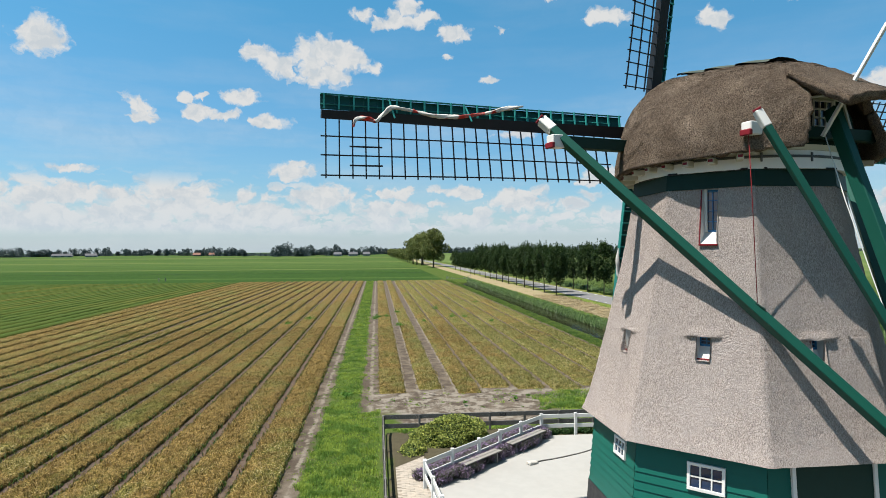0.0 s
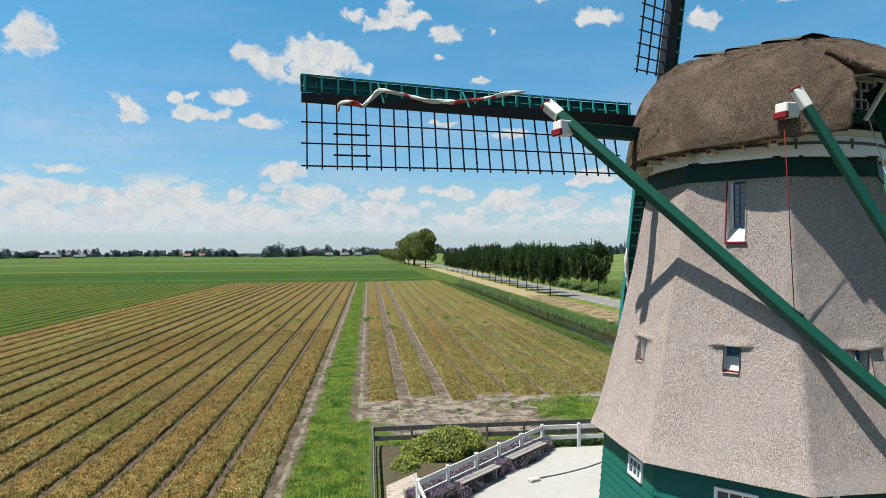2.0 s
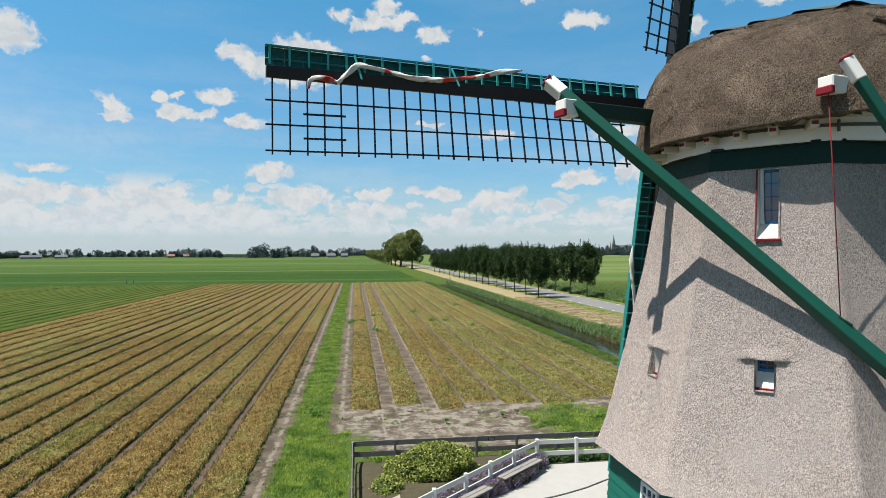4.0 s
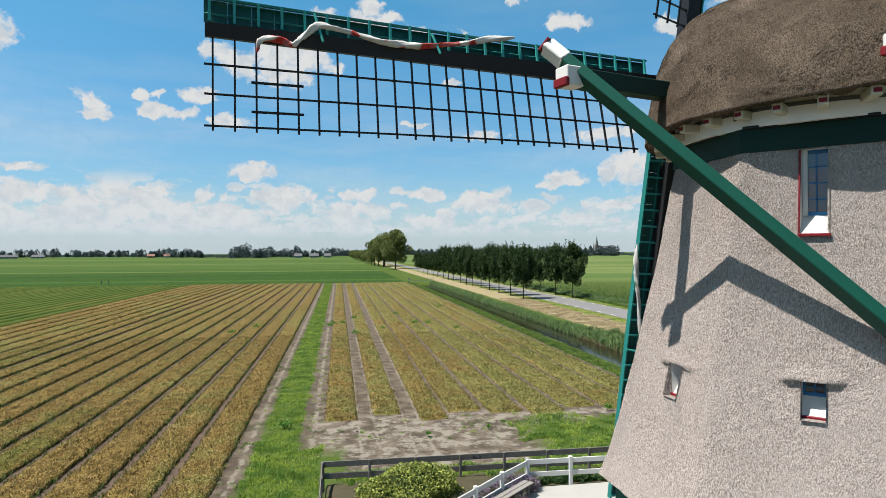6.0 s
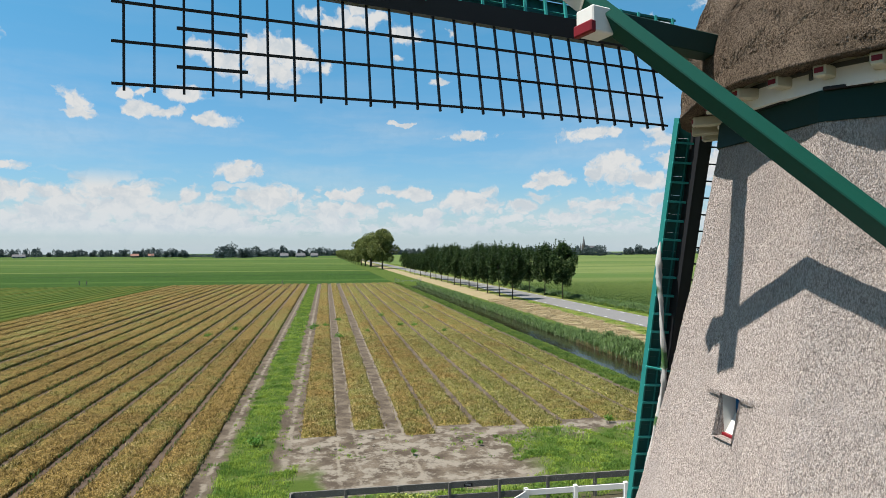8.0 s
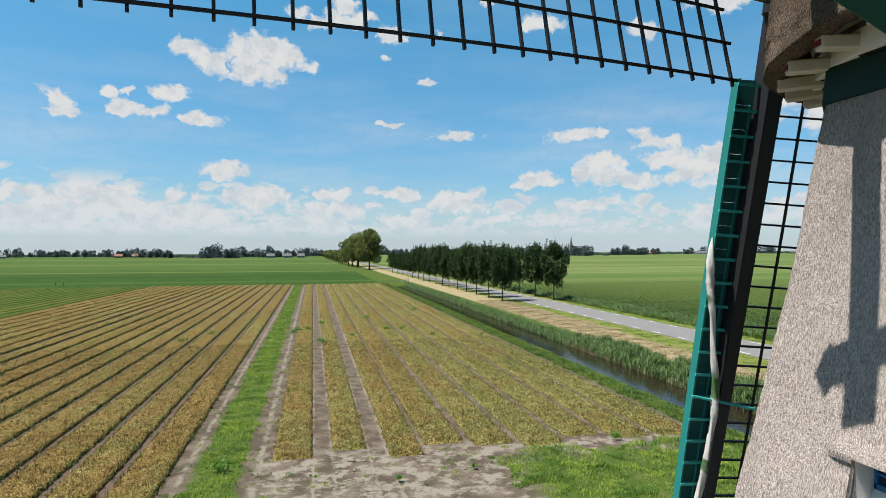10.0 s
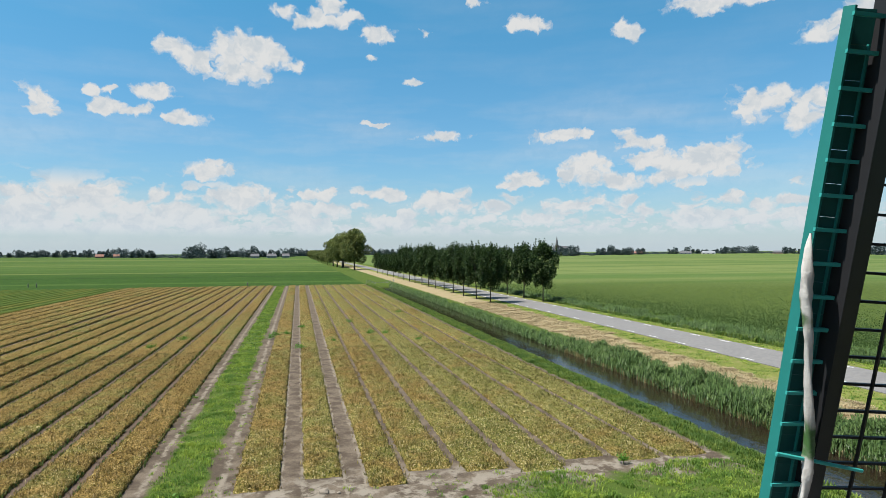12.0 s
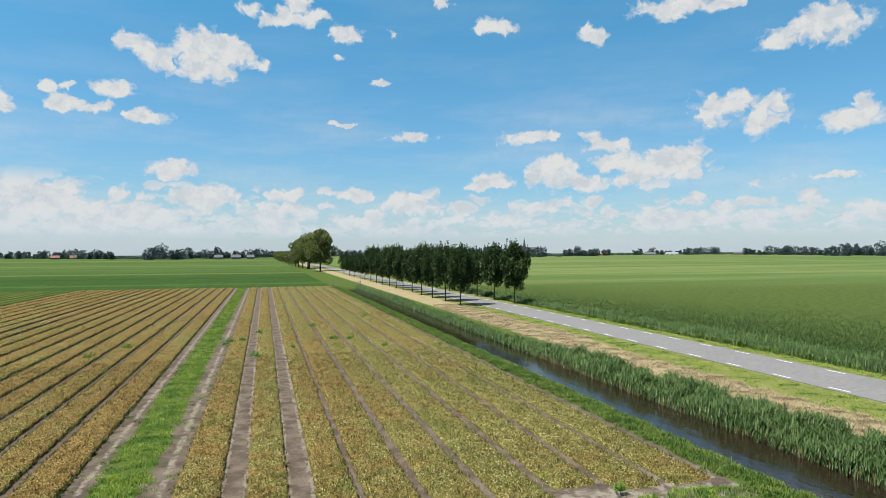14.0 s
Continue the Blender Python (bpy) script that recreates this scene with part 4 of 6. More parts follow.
def build_body():
    verts, faces = [], []
    for k in range(8):
        holes = [h[1:] for h in NICHES if h[0] == k]
        us = set(np.round(np.linspace(-1, 1, 29), 4))
        zs = sorted(set(np.round(np.linspace(SKIRT_Z - 0.02, BODY_TOP + 0.2, 70), 3)) | {z for h in holes for z in h[2:]})
        n, t = facet_axes(k)
        base = len(verts)
        frac = sorted(us)
        for z in zs:
            half = body_radius(z) * math.sin(math.pi / 8)
            row = [f * half for f in frac]
            for h in holes:
                for edge in h[:2]:
                    j = min(range(1, len(row) - 1), key=lambda q: abs(row[q] - edge))
                    row[j] = edge
            for f, u in zip(frac, row):
                p = facet_point(k, u, z)
                wave = body_wave(p)
                wave += 0.012 * abs(f) ** 14
                lip = 0.05 * math.exp(-((z - SKIRT_Z) / 0.25) ** 2)
                for h in holes:
                    if h[0] - 0.26 < u < h[1] + 0.26 and h[3] - 0.02 < z < h[3] + 0.09 and h[3] < 9:
                        wave += 0.075
                out = n.copy()
                if abs(f) == 1:
                    a = math.pi / 8 * (1 if f > 0 else -1)
                    out = n * math.cos(a) + t * math.sin(a)
                verts.append(p + out * (wave + lip))
        w = len(frac)
        for j in range(len(zs) - 1):
            zm = (zs[j] + zs[j + 1]) / 2
            half = body_radius(zm) * math.sin(math.pi / 8)
            row = [f * half for f in frac]
            for h in holes:
                for edge in h[:2]:
                    q = min(range(1, len(row) - 1), key=lambda q: abs(row[q] - edge))
                    row[q] = edge
            for i in range(w - 1):
                um = (row[i] + row[i + 1]) / 2
                if any(h[0] < um < h[1] and h[2] < zm < h[3] for h in holes):
                    continue
                a = base + j * w + i
                faces.append((a, a + 1, a + w + 1, a + w))
    body = mesh_of("thatched_body", verts, faces, THATCH_BODY, True)
    weld = bmesh.new()
    weld.from_mesh(body)
    bmesh.ops.remove_doubles(weld, verts=weld.verts, dist=0.002)
    weld.to_mesh(body)
    weld.free()
    mpart("thatched_body", body, THATCH_BODY, "grey-brown weathered reed thatch with rounded corners")
    # the cut underside of the skirt
    rim_v, rim_f = [], []
    for i in range(8):
        a = radians(157.5 + 45 * i)
        d = Vector((math.cos(a), math.sin(a), 0))
        rim_v += [MILL + d * (body_radius(SKIRT_Z) + 0.0) + UP * (SKIRT_Z - 0.01), MILL + d * 4.1 + UP * (SKIRT_Z + 0.12)]
    for i in range(8):
        j = (i + 1) % 8
        rim_f.append((2 * i, 2 * j, 2 * j + 1, 2 * i + 1))
    mpart("skirt_underside", mesh_of("skirt_underside", rim_v, rim_f, THATCH_CAP), THATCH_CAP, "dark cut edge of the thatch")


build_body()


def build_niche(k, u0, u1, z0, z1):
    """A tall niche cut into the thatch: red rim, white reveal, blue sash with small panes, white sloping sill."""
    n, t = facet_axes(k)
    deep = 0.34
    tall = z1 - z0 > 1
    back = body_radius(z1) * COS8 - 0.05 - (0.0 if tall else 0.06)

    def at(u, z, out):
        return MILL + n * out + t * u + UP * z

    skin0, skin1 = body_radius(z0) * COS8 + 0.03, body_radius(z1) * COS8 + 0.03
    inset = 0.0 if tall else 0.19
    front0, front1 = skin0 - inset, min(skin1, skin0 - inset + 0.03)
    if inset:
        back = min(back, front1 - 0.14)
    rev = bmesh.new()
    for u in (u0, u1):
        vs = [rev.verts.new(p) for p in (at(u, z0, front0), at(u, z1, front1), at(u, z1, back - deep), at(u, z0, back - deep))]
        rev.faces.new(vs)
    vs = [rev.verts.new(p) for p in (at(u0, z1, front1), at(u1, z1, front1), at(u1, z1, back - deep), at(u0, z1, back - deep))]
    rev.faces.new(vs)
    win = mpart("window", rev, WHITE, "white reveal around a small recessed mill window")
    if inset:
        cut = bmesh.new()
        for u in (u0 - 0.004, u1 + 0.004):
            cut.faces.new([cut.verts.new(q) for q in (at(u, z0, skin0 + 0.02), at(u, z1, skin1 + 0.02), at(u, z1, front1), at(u, z0, front0))])
        for z, a, b in ((z0 - 0.004, skin0 + 0.02, front0), (z1 + 0.004, skin1 + 0.02, front1)):
            cut.faces.new([cut.verts.new(q) for q in (at(u0, z, a), at(u1, z, a), at(u1, z, b), at(u0, z, b))])
        mpart("thatch_cut", cut, THATCH_BODY, "cut sides of the thatch", win)
    zs = z0 + (0.36 if tall else 0.33)
    sill = bmesh.new()
    vs = [sill.verts.new(p) for p in (at(u0, z0 + 0.03, front0 - 0.02), at(u1, z0 + 0.03, front0 - 0.02), at(u1, zs, back - 0.10), at(u0, zs, back - 0.10))]
    sill.faces.new(vs)
    mpart("sill", sill, WHITE, "white sloping sill board", win)
    rim = bmesh.new()
    m, ln = between(at(u0 - 0.03, z0 + 0.01, front0 + 0.01), at(u1 + 0.03, z0 + 0.01, front0 + 0.01))
    add_box(rim, m, (0.06, 0.055, ln), 0.008)
    if tall or k != 1:
        beam_bm(at(u0 - 0.02, z0, front0 + 0.005), at(u0 - 0.02, z1, front1 + 0.005), 0.03, 0.04, n, 0.008, rim)
    mpart("rim_board", rim, RED, "dark red rim board", win)
    inner = back - 0.12
    if tall:
        for u in (u0 + 0.045, u1 - 0.02):
            mpart("casing", beam_bm(at(u, zs, inner + 0.05), at(u, z1, inner + 0.05), 0.08 if u < (u0 + u1) / 2 else 0.03, 0.06, n, 0.004), WHITE, "white window casing board", win)
    frame_bm = bmesh.new()
    wide = 0.035
    for u in (u0 + wide / 2, u1 - wide / 2):
        beam_bm(at(u, zs, inner), at(u, z1, inner), wide, 0.05, n, 0.004, frame_bm)
    for z in (zs + 0.03, z1 - 0.03):
        m, ln = between(at(u0, z, inner), at(u1, z, inner))
        add_box(frame_bm, m, (0.05, 0.06, ln), 0.004)
    um = (u0 + u1) / 2
    rows_n = 4 if tall else 2
    beam_bm(at(um, zs, inner), at(um, z1, inner), 0.022, 0.03, n, 0, frame_bm)
    for r in range(1, rows_n):
        z = zs + (z1 - zs) * r / rows_n
        m, ln = between(at(u0, z, inner), at(u1, z, inner))
        add_box(frame_bm, m, (0.03, 0.022, ln))
    mpart("sash", frame_bm, BLUE, "blue sash with glazing bars", win)
    for r in range(rows_n):
        for c in range(2):
            a0, a1 = u0 + (u1 - u0) * c / 2 + 0.015, u0 + (u1 - u0) * (c + 1) / 2 - 0.015
            b0, b1 = zs + (z1 - zs) * r / rows_n + 0.012, zs + (z1 - zs) * (r + 1) / rows_n - 0.012
            bm = bmesh.new()
            bm.faces.new([bm.verts.new(at(u, z, inner - 0.012)) for u, z in ((a0, b0), (a1, b0), (a1, b1), (a0, b1))])
            mpart("pane", bm, GLASS, "", win)
    bm_back = mesh_of("niche_back", [at(u0, z0, back - deep), at(u1, z0, back - deep), at(u1, z1, back - deep), at(u0, z1, back - deep)], [(0, 1, 2, 3)], TAR)
    mpart("niche_back", bm_back, TAR, "", win)


for niche in NICHES[:4]:
    build_niche(*niche)

BASE_TOP_R, BASE_LOW_R = 4.22, 4.52


def base_radius(z):
    return float(np.interp(z, [YARD_Z, SKIRT_Z + 0.3], [BASE_LOW_R, BASE_TOP_R]))


def base_point(k, u, z, out=0.0):
    n, t = facet_axes(k)
    return MILL + n * (base_radius(z) * COS8 + out) + t * u + UP * z


def octagon_wall(name, z0, z1, grow, mat, label):
    bm = bmesh.new()
    rings = []
    for z in (z0, z1):
        ring = []
        for i in range(8):
            a = radians(157.5 + 45 * i)
            ring.append(bm.verts.new(MILL + Vector((math.cos(a), math.sin(a), 0)) * (base_radius(z) + grow) + UP * z))
        rings.append(ring)
    for i in range(8):
        j = (i + 1) % 8
        bm.faces.new((rings[0][i], rings[0][j], rings[1][j], rings[1][i]))
    return mpart(name, bm, mat, label)


def build_base():
    wall = octagon_wall("base_wall", YARD_Z - 0.2, SKIRT_Z + 0.3, -0.05, BASE_GREEN, "green overlapping weatherboards above a black plinth")
    octagon_wall("plinth", YARD_Z - 0.15, YARD_Z + 0.95, 0.05, PLINTH, "black tarred masonry plinth")
    for k in (7, 0, 1, 2, 3):
        z = YARD_Z + 0.95
        while z < SKIRT_Z + 0.15:
            h = 0.25
            bm = bmesh.new()
            lo, hi = base_radius(z) * math.sin(math.pi / 8), base_radius(z + h) * math.sin(math.pi / 8)
            pts = [base_point(k, -lo, z, 0.035), base_point(k, lo, z, 0.035), base_point(k, hi, z + h, 0.0), base_point(k, -hi, z + h, 0.0)]
            vs = [bm.verts.new(p) for p in pts]
            bm.faces.new(vs)
            back = [bm.verts.new(base_point(k, -lo, z, -0.03)), bm.verts.new(base_point(k, lo, z, -0.03))]
            bm.faces.new((vs[0], back[0], back[1], vs[1]))
            mpart("board", bm, BASE_GREEN, "", wall)
            z += h - 0.012
        if k == 2:
            doors(wall)
    for k, uc, wid, z0, z1 in ((1, 0.23, 0.86, 3.20, 3.83), (0, 0.66, 0.72, 3.42, 3.88)):
        base_window(k, uc, wid, z0, z1)


def base_window(k, uc, wid, z0, z1):
    n, t = facet_axes(k)
    bm = bmesh.new()

    def p(u, z):
        return base_point(k, uc + u, z, 0.05)

    h = wid / 2
    for z in (z0, z1):
        m, ln = between(p(-h, z), p(h, z))
        add_box(bm, m, (0.07, 0.08, ln), 0.008)
    for u in (-h, h):
        beam_bm(p(u, z0 - 0.04), p(u, z1 + 0.04), 0.08, 0.07, n, 0.008, bm)
    win = mpart("base_window", bm, WHITE, "white six-pane window frame in the green boards")
    bars = bmesh.new()
    for u in (-h / 3, h / 3):
        beam_bm(p(u, z0), p(u, z1), 0.035, 0.04, n, 0, bars)
    m, ln = between(p(-h, (z0 + z1) / 2), p(h, (z0 + z1) / 2))
    add_box(bars, m, (0.04, 0.035, ln))
    mpart("glazing_bar", bars, WHITE, "", win)
    for c in range(3):
        for r in range(2):
            a, b = -h + wid * c / 3 + 0.025, -h + wid * (c + 1) / 3 - 0.025
            q0, q1 = z0 + (z1 - z0) * r / 2 + 0.025, z0 + (z1 - z0) * (r + 1) / 2 - 0.025
            g = bmesh.new()
            g.faces.new([g.verts.new(base_point(k, uc + u, z, 0.04)) for u, z in ((a, q0), (b, q0), (b, q1), (a, q1))])
            mpart("pane", g, GLASS, "", win)


def doors(wall):
    k = 2
    n, t = facet_axes(k)
    leaf = bmesh.new()
    vs = [leaf.verts.new(base_point(k, u, z, 0.055)) for u, z in ((-0.95, YARD_Z + 0.05), (1.1, YARD_Z + 0.05), (1.1, SKIRT_Z - 0.06), (-0.95, SKIRT_Z - 0.06))]
    leaf.faces.new(vs)
    door = mpart("door", leaf, GREEN_DARK, "tall dark green plank door with white posts")
    for u in (-1.0, 1.15):
        mpart("door_post", beam_bm(base_point(k, u, YARD_Z, 0.06), base_point(k, u, SKIRT_Z - 0.02, 0.06), 0.10, 0.10, n), WHITE, "", door)


build_base()


def ring_mesh(name, rows, mat, sides=64, oct_share=0.0):
    """A turned ring: rows of (radius, z); oct_share blends towards an octagon."""
    verts, faces = [], []
    for r, z in rows:
        for i in range(sides):
            a = 2 * math.pi * i / sides
            off = (a - radians(180)) % (math.pi / 4)
            off = min(off, math.pi / 4 - off)
            q = r * ((1 - oct_share) + oct_share * COS8 / math.cos(off))
            verts.append(MILL + Vector((math.cos(a) * q, math.sin(a) * q, z)))
    for j in range(len(rows) - 1):
        for i in range(sides):
            k = (i + 1) % sides
            faces.append((j * sides + i, j * sides + k, (j + 1) * sides + k, (j + 1) * sides + i))
    return mesh_of(name, verts, faces, mat)


mpart("green_band", ring_mesh("green_band", [(2.90, 11.04), (3.03, 11.05), (2.98, 11.50), (2.86, 11.52)], GREEN_DARK, 64, 1.0), GREEN_DARK, "dark green boarded band under the curb")
mpart("curb", ring_mesh("curb", [(2.80, 11.50), (2.95, 11.50), (2.93, 11.97), (2.75, 11.99)], CURB_WHITE, 96), CURB_WHITE, "white curved curb boards with peeling paint")
mpart("curb_strap", ring_mesh("curb_strap", [(2.935, 11.78), (2.955, 11.78), (2.955, 11.85), (2.93, 11.85)], LEAD, 96), LEAD, "grey iron strap round the curb")
mpart("curb_upper", ring_mesh("curb_upper", [(2.75, 11.97), (2.95, 11.98), (2.99, 12.12), (2.7, 12.16)], CREAM, 96), CREAM, "cream upper roller ring")
for a in (200, 228, 251, 277):
    d = Vector((math.cos(radians(a)), math.sin(radians(a)), 0))
    mpart("strap_clamp", beam_bm(MILL + d * 2.955 + UP * 11.68, MILL + d * 2.955 + UP * 11.92, 0.05, 0.04, d, 0.005), LEAD, "iron clamp on the curb strap")
for k, u0, u1 in ((0, -0.6, 0.5), (1, -1.1, -0.5), (1, 0.1, 1.0), (2, -0.9, 0.1), (2, 0.5, 1.15), (7, -0.4, 0.6)):
    n, t = facet_axes(k)
    ends = [MILL + n * (3.0 * COS8 + 0.015) + t * u + UP * 11.51 for u in (u0, u1)]
    mpart("drip_strip", beam_bm(*ends, 0.05, 0.09, n, 0.01), TAR, "black tarred drip strip")
mpart("cap_core", ring_mesh("cap_core", [(2.70, 11.5), (2.7, 13.0)], TAR, 48), TAR, "dark timber inside the cap")

EAVE_Z = 11.80


def cap_outline(phi):
    """Plan of the eaves: phi 0 at the front, rising to the side."""
    c, s = math.cos(phi), math.sin(phi)
    front, rear, half = 3.25, 4.25, 3.42
    a = front if c > 0 else rear
    e = 2.5 if c > 0 else 1.85
    r = (abs(c / a) ** e + abs(s / half) ** e) ** (-1 / e)
    return r * c, r * s


def cap_point(phi, v):
    s0, w0 = cap_outline(phi)
    s1 = max(-1.9, min(2.2, s0))
    crest = 14.63 + 0.64 * (s1 + 1.9) / 4.1
    eave = EAVE_Z - 0.23 * smoothstep(0.3, 3.0, s0) + 0.08 * smoothstep(-1.8, -3.2, s0)
    a = v * math.pi / 2
    f = math.cos(a) ** (1.08 + 0.22 * smoothstep(-1.6, -4.0, s0))
    z = eave + (crest - eave) * math.sin(a)
    return s1 + (s0 - s1) * f, w0 * f, z


def build_cap():
    verts, faces = [], []
    nphi, nv = 320, 96
    for j in range(nv + 1):
        for i in range(nphi):
            s, w, z = cap_point(2 * math.pi * i / nphi, j / nv)
            p = mill_at(s, w, z)
            out = Vector((p.x - MILL.x, p.y - MILL.y, (z - 12.5))).normalized()
            wave = 0.05 * noise.noise(p * 0.9) + 0.03 * noise.noise(p * 3.1) + 0.016 * noise.noise(p * 10)
            verts.append(p + out * wave)
    for j in range(nv):
        for i in range(nphi):
            k = (i + 1) % nphi
            s, w, z = cap_point(2 * math.pi * (i + 0.5) / nphi, (j + 0.5) / nv)
            if s < -2.6 and -1.8 < w < 1.42 - 0.28 * (z - 12.0) and z < 13.5 - 0.12 * w * w:
                continue
            faces.append((j * nphi + i, j * nphi + k, (j + 1) * nphi + k, (j + 1) * nphi + i))
    mesh = mesh_of("cap_thatch", verts, faces, THATCH_CAP, True)
    cap = mpart("cap_thatch", mesh, THATCH_CAP, "rounded brown reed-thatched cap")
    solid = cap.modifiers.new("thickness", "SOLIDIFY")
    solid.thickness, solid.offset = 0.26, -1
    rng = np.random.default_rng(23)
    tops, downs, outs, widths = [], [], [], []
    for _ in range(36000):
        phi, v = rng.uniform(0, 2 * math.pi), rng.uniform(0.09, 0.93) ** 1.25
        s, w, z = cap_point(phi, v)
        if s < -2.5 and -1.9 < w < 1.55 - 0.28 * (z - 12.0) and z < 13.65 - 0.12 * w * w:
            continue
        p, q = mill_at(s, w, z), mill_at(*cap_point(phi, v - 0.012))
        side = mill_at(*cap_point(phi + 0.01, v)) - p
        d = (q - p).normalized()
        out = side.cross(d).normalized()
        if out.dot(p - mill_at(0, 0, 12.3)) < 0:
            out = -out
        base = 0.05 * noise.noise(p * 0.9) + 0.03 * noise.noise(p * 3.1)
        ln = rng.uniform(0.05, 0.10)
        tops.append(p + out * (base - 0.01))
        downs.append(d * ln + out * rng.uniform(0.010, 0.020) + side.normalized() * rng.normal(0, 0.010))
        outs.append(out + side.normalized() * rng.normal(0, 0.15))
        widths.append(rng.uniform(0.015, 0.035))
    me = reed_butts("reed_surface", tops, downs, outs, widths, THATCH_CAP)
    tagged(mpart("reed_surface", me, THATCH_CAP, "rough ends of the brown reed"), kind="stuff")
    # the hood goes on over the gable in a straight slope
    verts, faces = [], []
    ss, ws = np.linspace(-3.05, -4.75, 44), np.linspace(-1.2, 1.2, 49)
    for q in ss:
        for w in ws:
            p = mill_at(q, w, 14.90 - 0.64 * (-1.9 - q) - 0.12 * w * w)
            verts.append(p + UP * (0.05 * noise.noise(p * 0.9) + 0.03 * noise.noise(p * 3.1) + 0.016 * noise.noise(p * 10)))
    nw = len(ws)
    for j in range(len(ss) - 1):
        for i in range(nw - 1):
            faces.append((j * nw + i, j * nw + i + 1, (j + 1) * nw + i + 1, (j + 1) * nw + i))
    hood = mpart("thatch_hood", mesh_of("thatch_hood", verts, faces, THATCH_CAP, True), THATCH_CAP, "thatched hood over the rear gable")
    solid = hood.modifiers.new("thickness", "SOLIDIFY")
    solid.thickness, solid.offset = 0.24, -1
    # ridge boards
    for side in (1, -1):
        bm = bmesh.new()
        pts = [mill_at(-1.75, 0, 14.75), mill_at(2.15, 0, 15.40), mill_at(2.15, 0.22 * side, 15.35), mill_at(-1.75, 0.22 * side, 14.70)]
        vs = [bm.verts.new(p) for p in pts] + [bm.verts.new(p - UP * 0.04) for p in pts]
        for q in ((0, 1, 2, 3), (4, 7, 6, 5), (0, 4, 5, 1), (1, 5, 6, 2), (2, 6, 7, 3), (3, 7, 4, 0)):
            bm.faces.new([vs[i] for i in q])
        mpart("ridge_board", bm, TAR, "dark ridge board")
        flash = bmesh.new()
        rows = [[flash.verts.new(mill_at(s, w * side * (0.75 + 0.25 * math.sin(s * 5)), 14.63 + 0.64 * (s + 1.9) / 4.1 + up)) for w, up in ((0, 0.12), (0.36, 0.105), (0.78, 0.0))] for s in np.linspace(-1.9, 2.1, 24)]
        for p, q in zip(rows, rows[1:]):
            for i in range(2):
                flash.faces.new((p[i], q[i], q[i + 1], p[i + 1]))
        mpart("ridge_flashing", flash, FLASHING, "grey-green mossy ridge flashing")
    # rear gable under the hood
    gable = bmesh.new()
    outline = [(-1.7, 12.0), (1.6, 12.0), (1.35, 13.0), (0.85, 13.5), (-0.85, 13.5), (-1.4, 13.0)]
    gable.faces.new([gable.verts.new(mill_at(-2.72, w, z)) for w, z in outline])
    gab = mpart("gable", gable, GREEN_DARK, "dark green rear gable boards under the thatch hood")
    for w, lean in ((-1.05, -0.16), (-0.58, 0.0), (0.36, 0.03)):
        mpart("gable_post", beam_bm(mill_at(-2.86, w + lean, 12.55), mill_at(-2.86, w - lean, 13.42), 0.08, 0.06, FWD), WHITE, "", gab)
    mpart("gable_rail", beam_bm(mill_at(-2.84, -0.9, 13.40), mill_at(-2.84, 0.85, 13.40), 0.07, 0.10), WHITE, "", gab)
    bm = bmesh.new()
    for w in (-0.47, -0.25, -0.03, 0.19):
        beam_bm(mill_at(-2.90, w, 12.62), mill_at(-2.90, w, 13.3), 0.04, 0.05, FWD, 0, bm)
    for z in (12.62, 12.85, 13.08, 13.3):
        beam_bm(mill_at(-2.90, -0.49, z), mill_at(-2.90, 0.21, z), 0.05, 0.04, UP, 0, bm)
    mpart("gable_window", bm, WHITE, "small white barred gable window", gab)
    g = bmesh.new()
    g.faces.new([g.verts.new(mill_at(-2.87, w, z)) for w, z in ((-0.47, 12.62), (0.19, 12.62), (0.19, 13.3), (-0.47, 13.3))])
    mpart("gable_glass", g, GLASS, "", gab)
    # rafter feet under the eaves, cream with red fronts
    for i in range(30):
        phi = 2 * math.pi * (i + 0.5) / 30
        s, w = cap_outline(phi)
        if s < -2.9 and abs(w) < 2.0:
            continue
        d = Vector((s, w)).normalized()
        z = cap_point(phi, 0)[2] - 0.06
        a, b = Vector((s, w)) - d * 0.16, Vector((s, w)) - d * 0.95
        foot = mpart("rafter_foot", beam_bm(mill_at(b.x, b.y, z), mill_at(a.x, a.y, z - 0.02), 0.17, 0.17, UP, 0.02), CREAM, "cream rafter foot")
        e = a + d * 0.012
        mpart("rafter_front", beam_bm(mill_at(a.x, a.y, z - 0.02), mill_at(e.x, e.y, z - 0.02), 0.12, 0.07, UP, 0.0), RED, "red painted end", foot)


build_cap()


def spar(name, p, q, w, mat, label, tip=0.9, lower=True, up=UP):
    """A painted beam with a white, red-edged end at q."""
    p, q = Vector(p), Vector(q)
    d = (q - p).normalized()
    root = mpart(name, beam_bm(p, q - d * tip, w, w * 1.05, up, 0.015), mat, label)
    m, ln = between(q - d * tip, q, up)
    white = mpart("white_end", add_box(bmesh.new(), m, (w * 1.12, w * 1.15, ln), 0.02), WHITE, "white painted beam end", root)
    m, ln = between(q, q + d * 0.05)
    if lower:
        m = m @ Matrix.Translation((0, -w * 0.36, -0.03))
        mpart("red_edge", add_box(bmesh.new(), m, (w * 1.18, w * 0.52, ln + 0.06), 0.02), RED, "red lower edge", white)
    else:
        mpart("red_edge", add_box(bmesh.new(), m, (w * 1.16, w * 1.2, ln), 0.01), RED, "red edge", white)
    return root


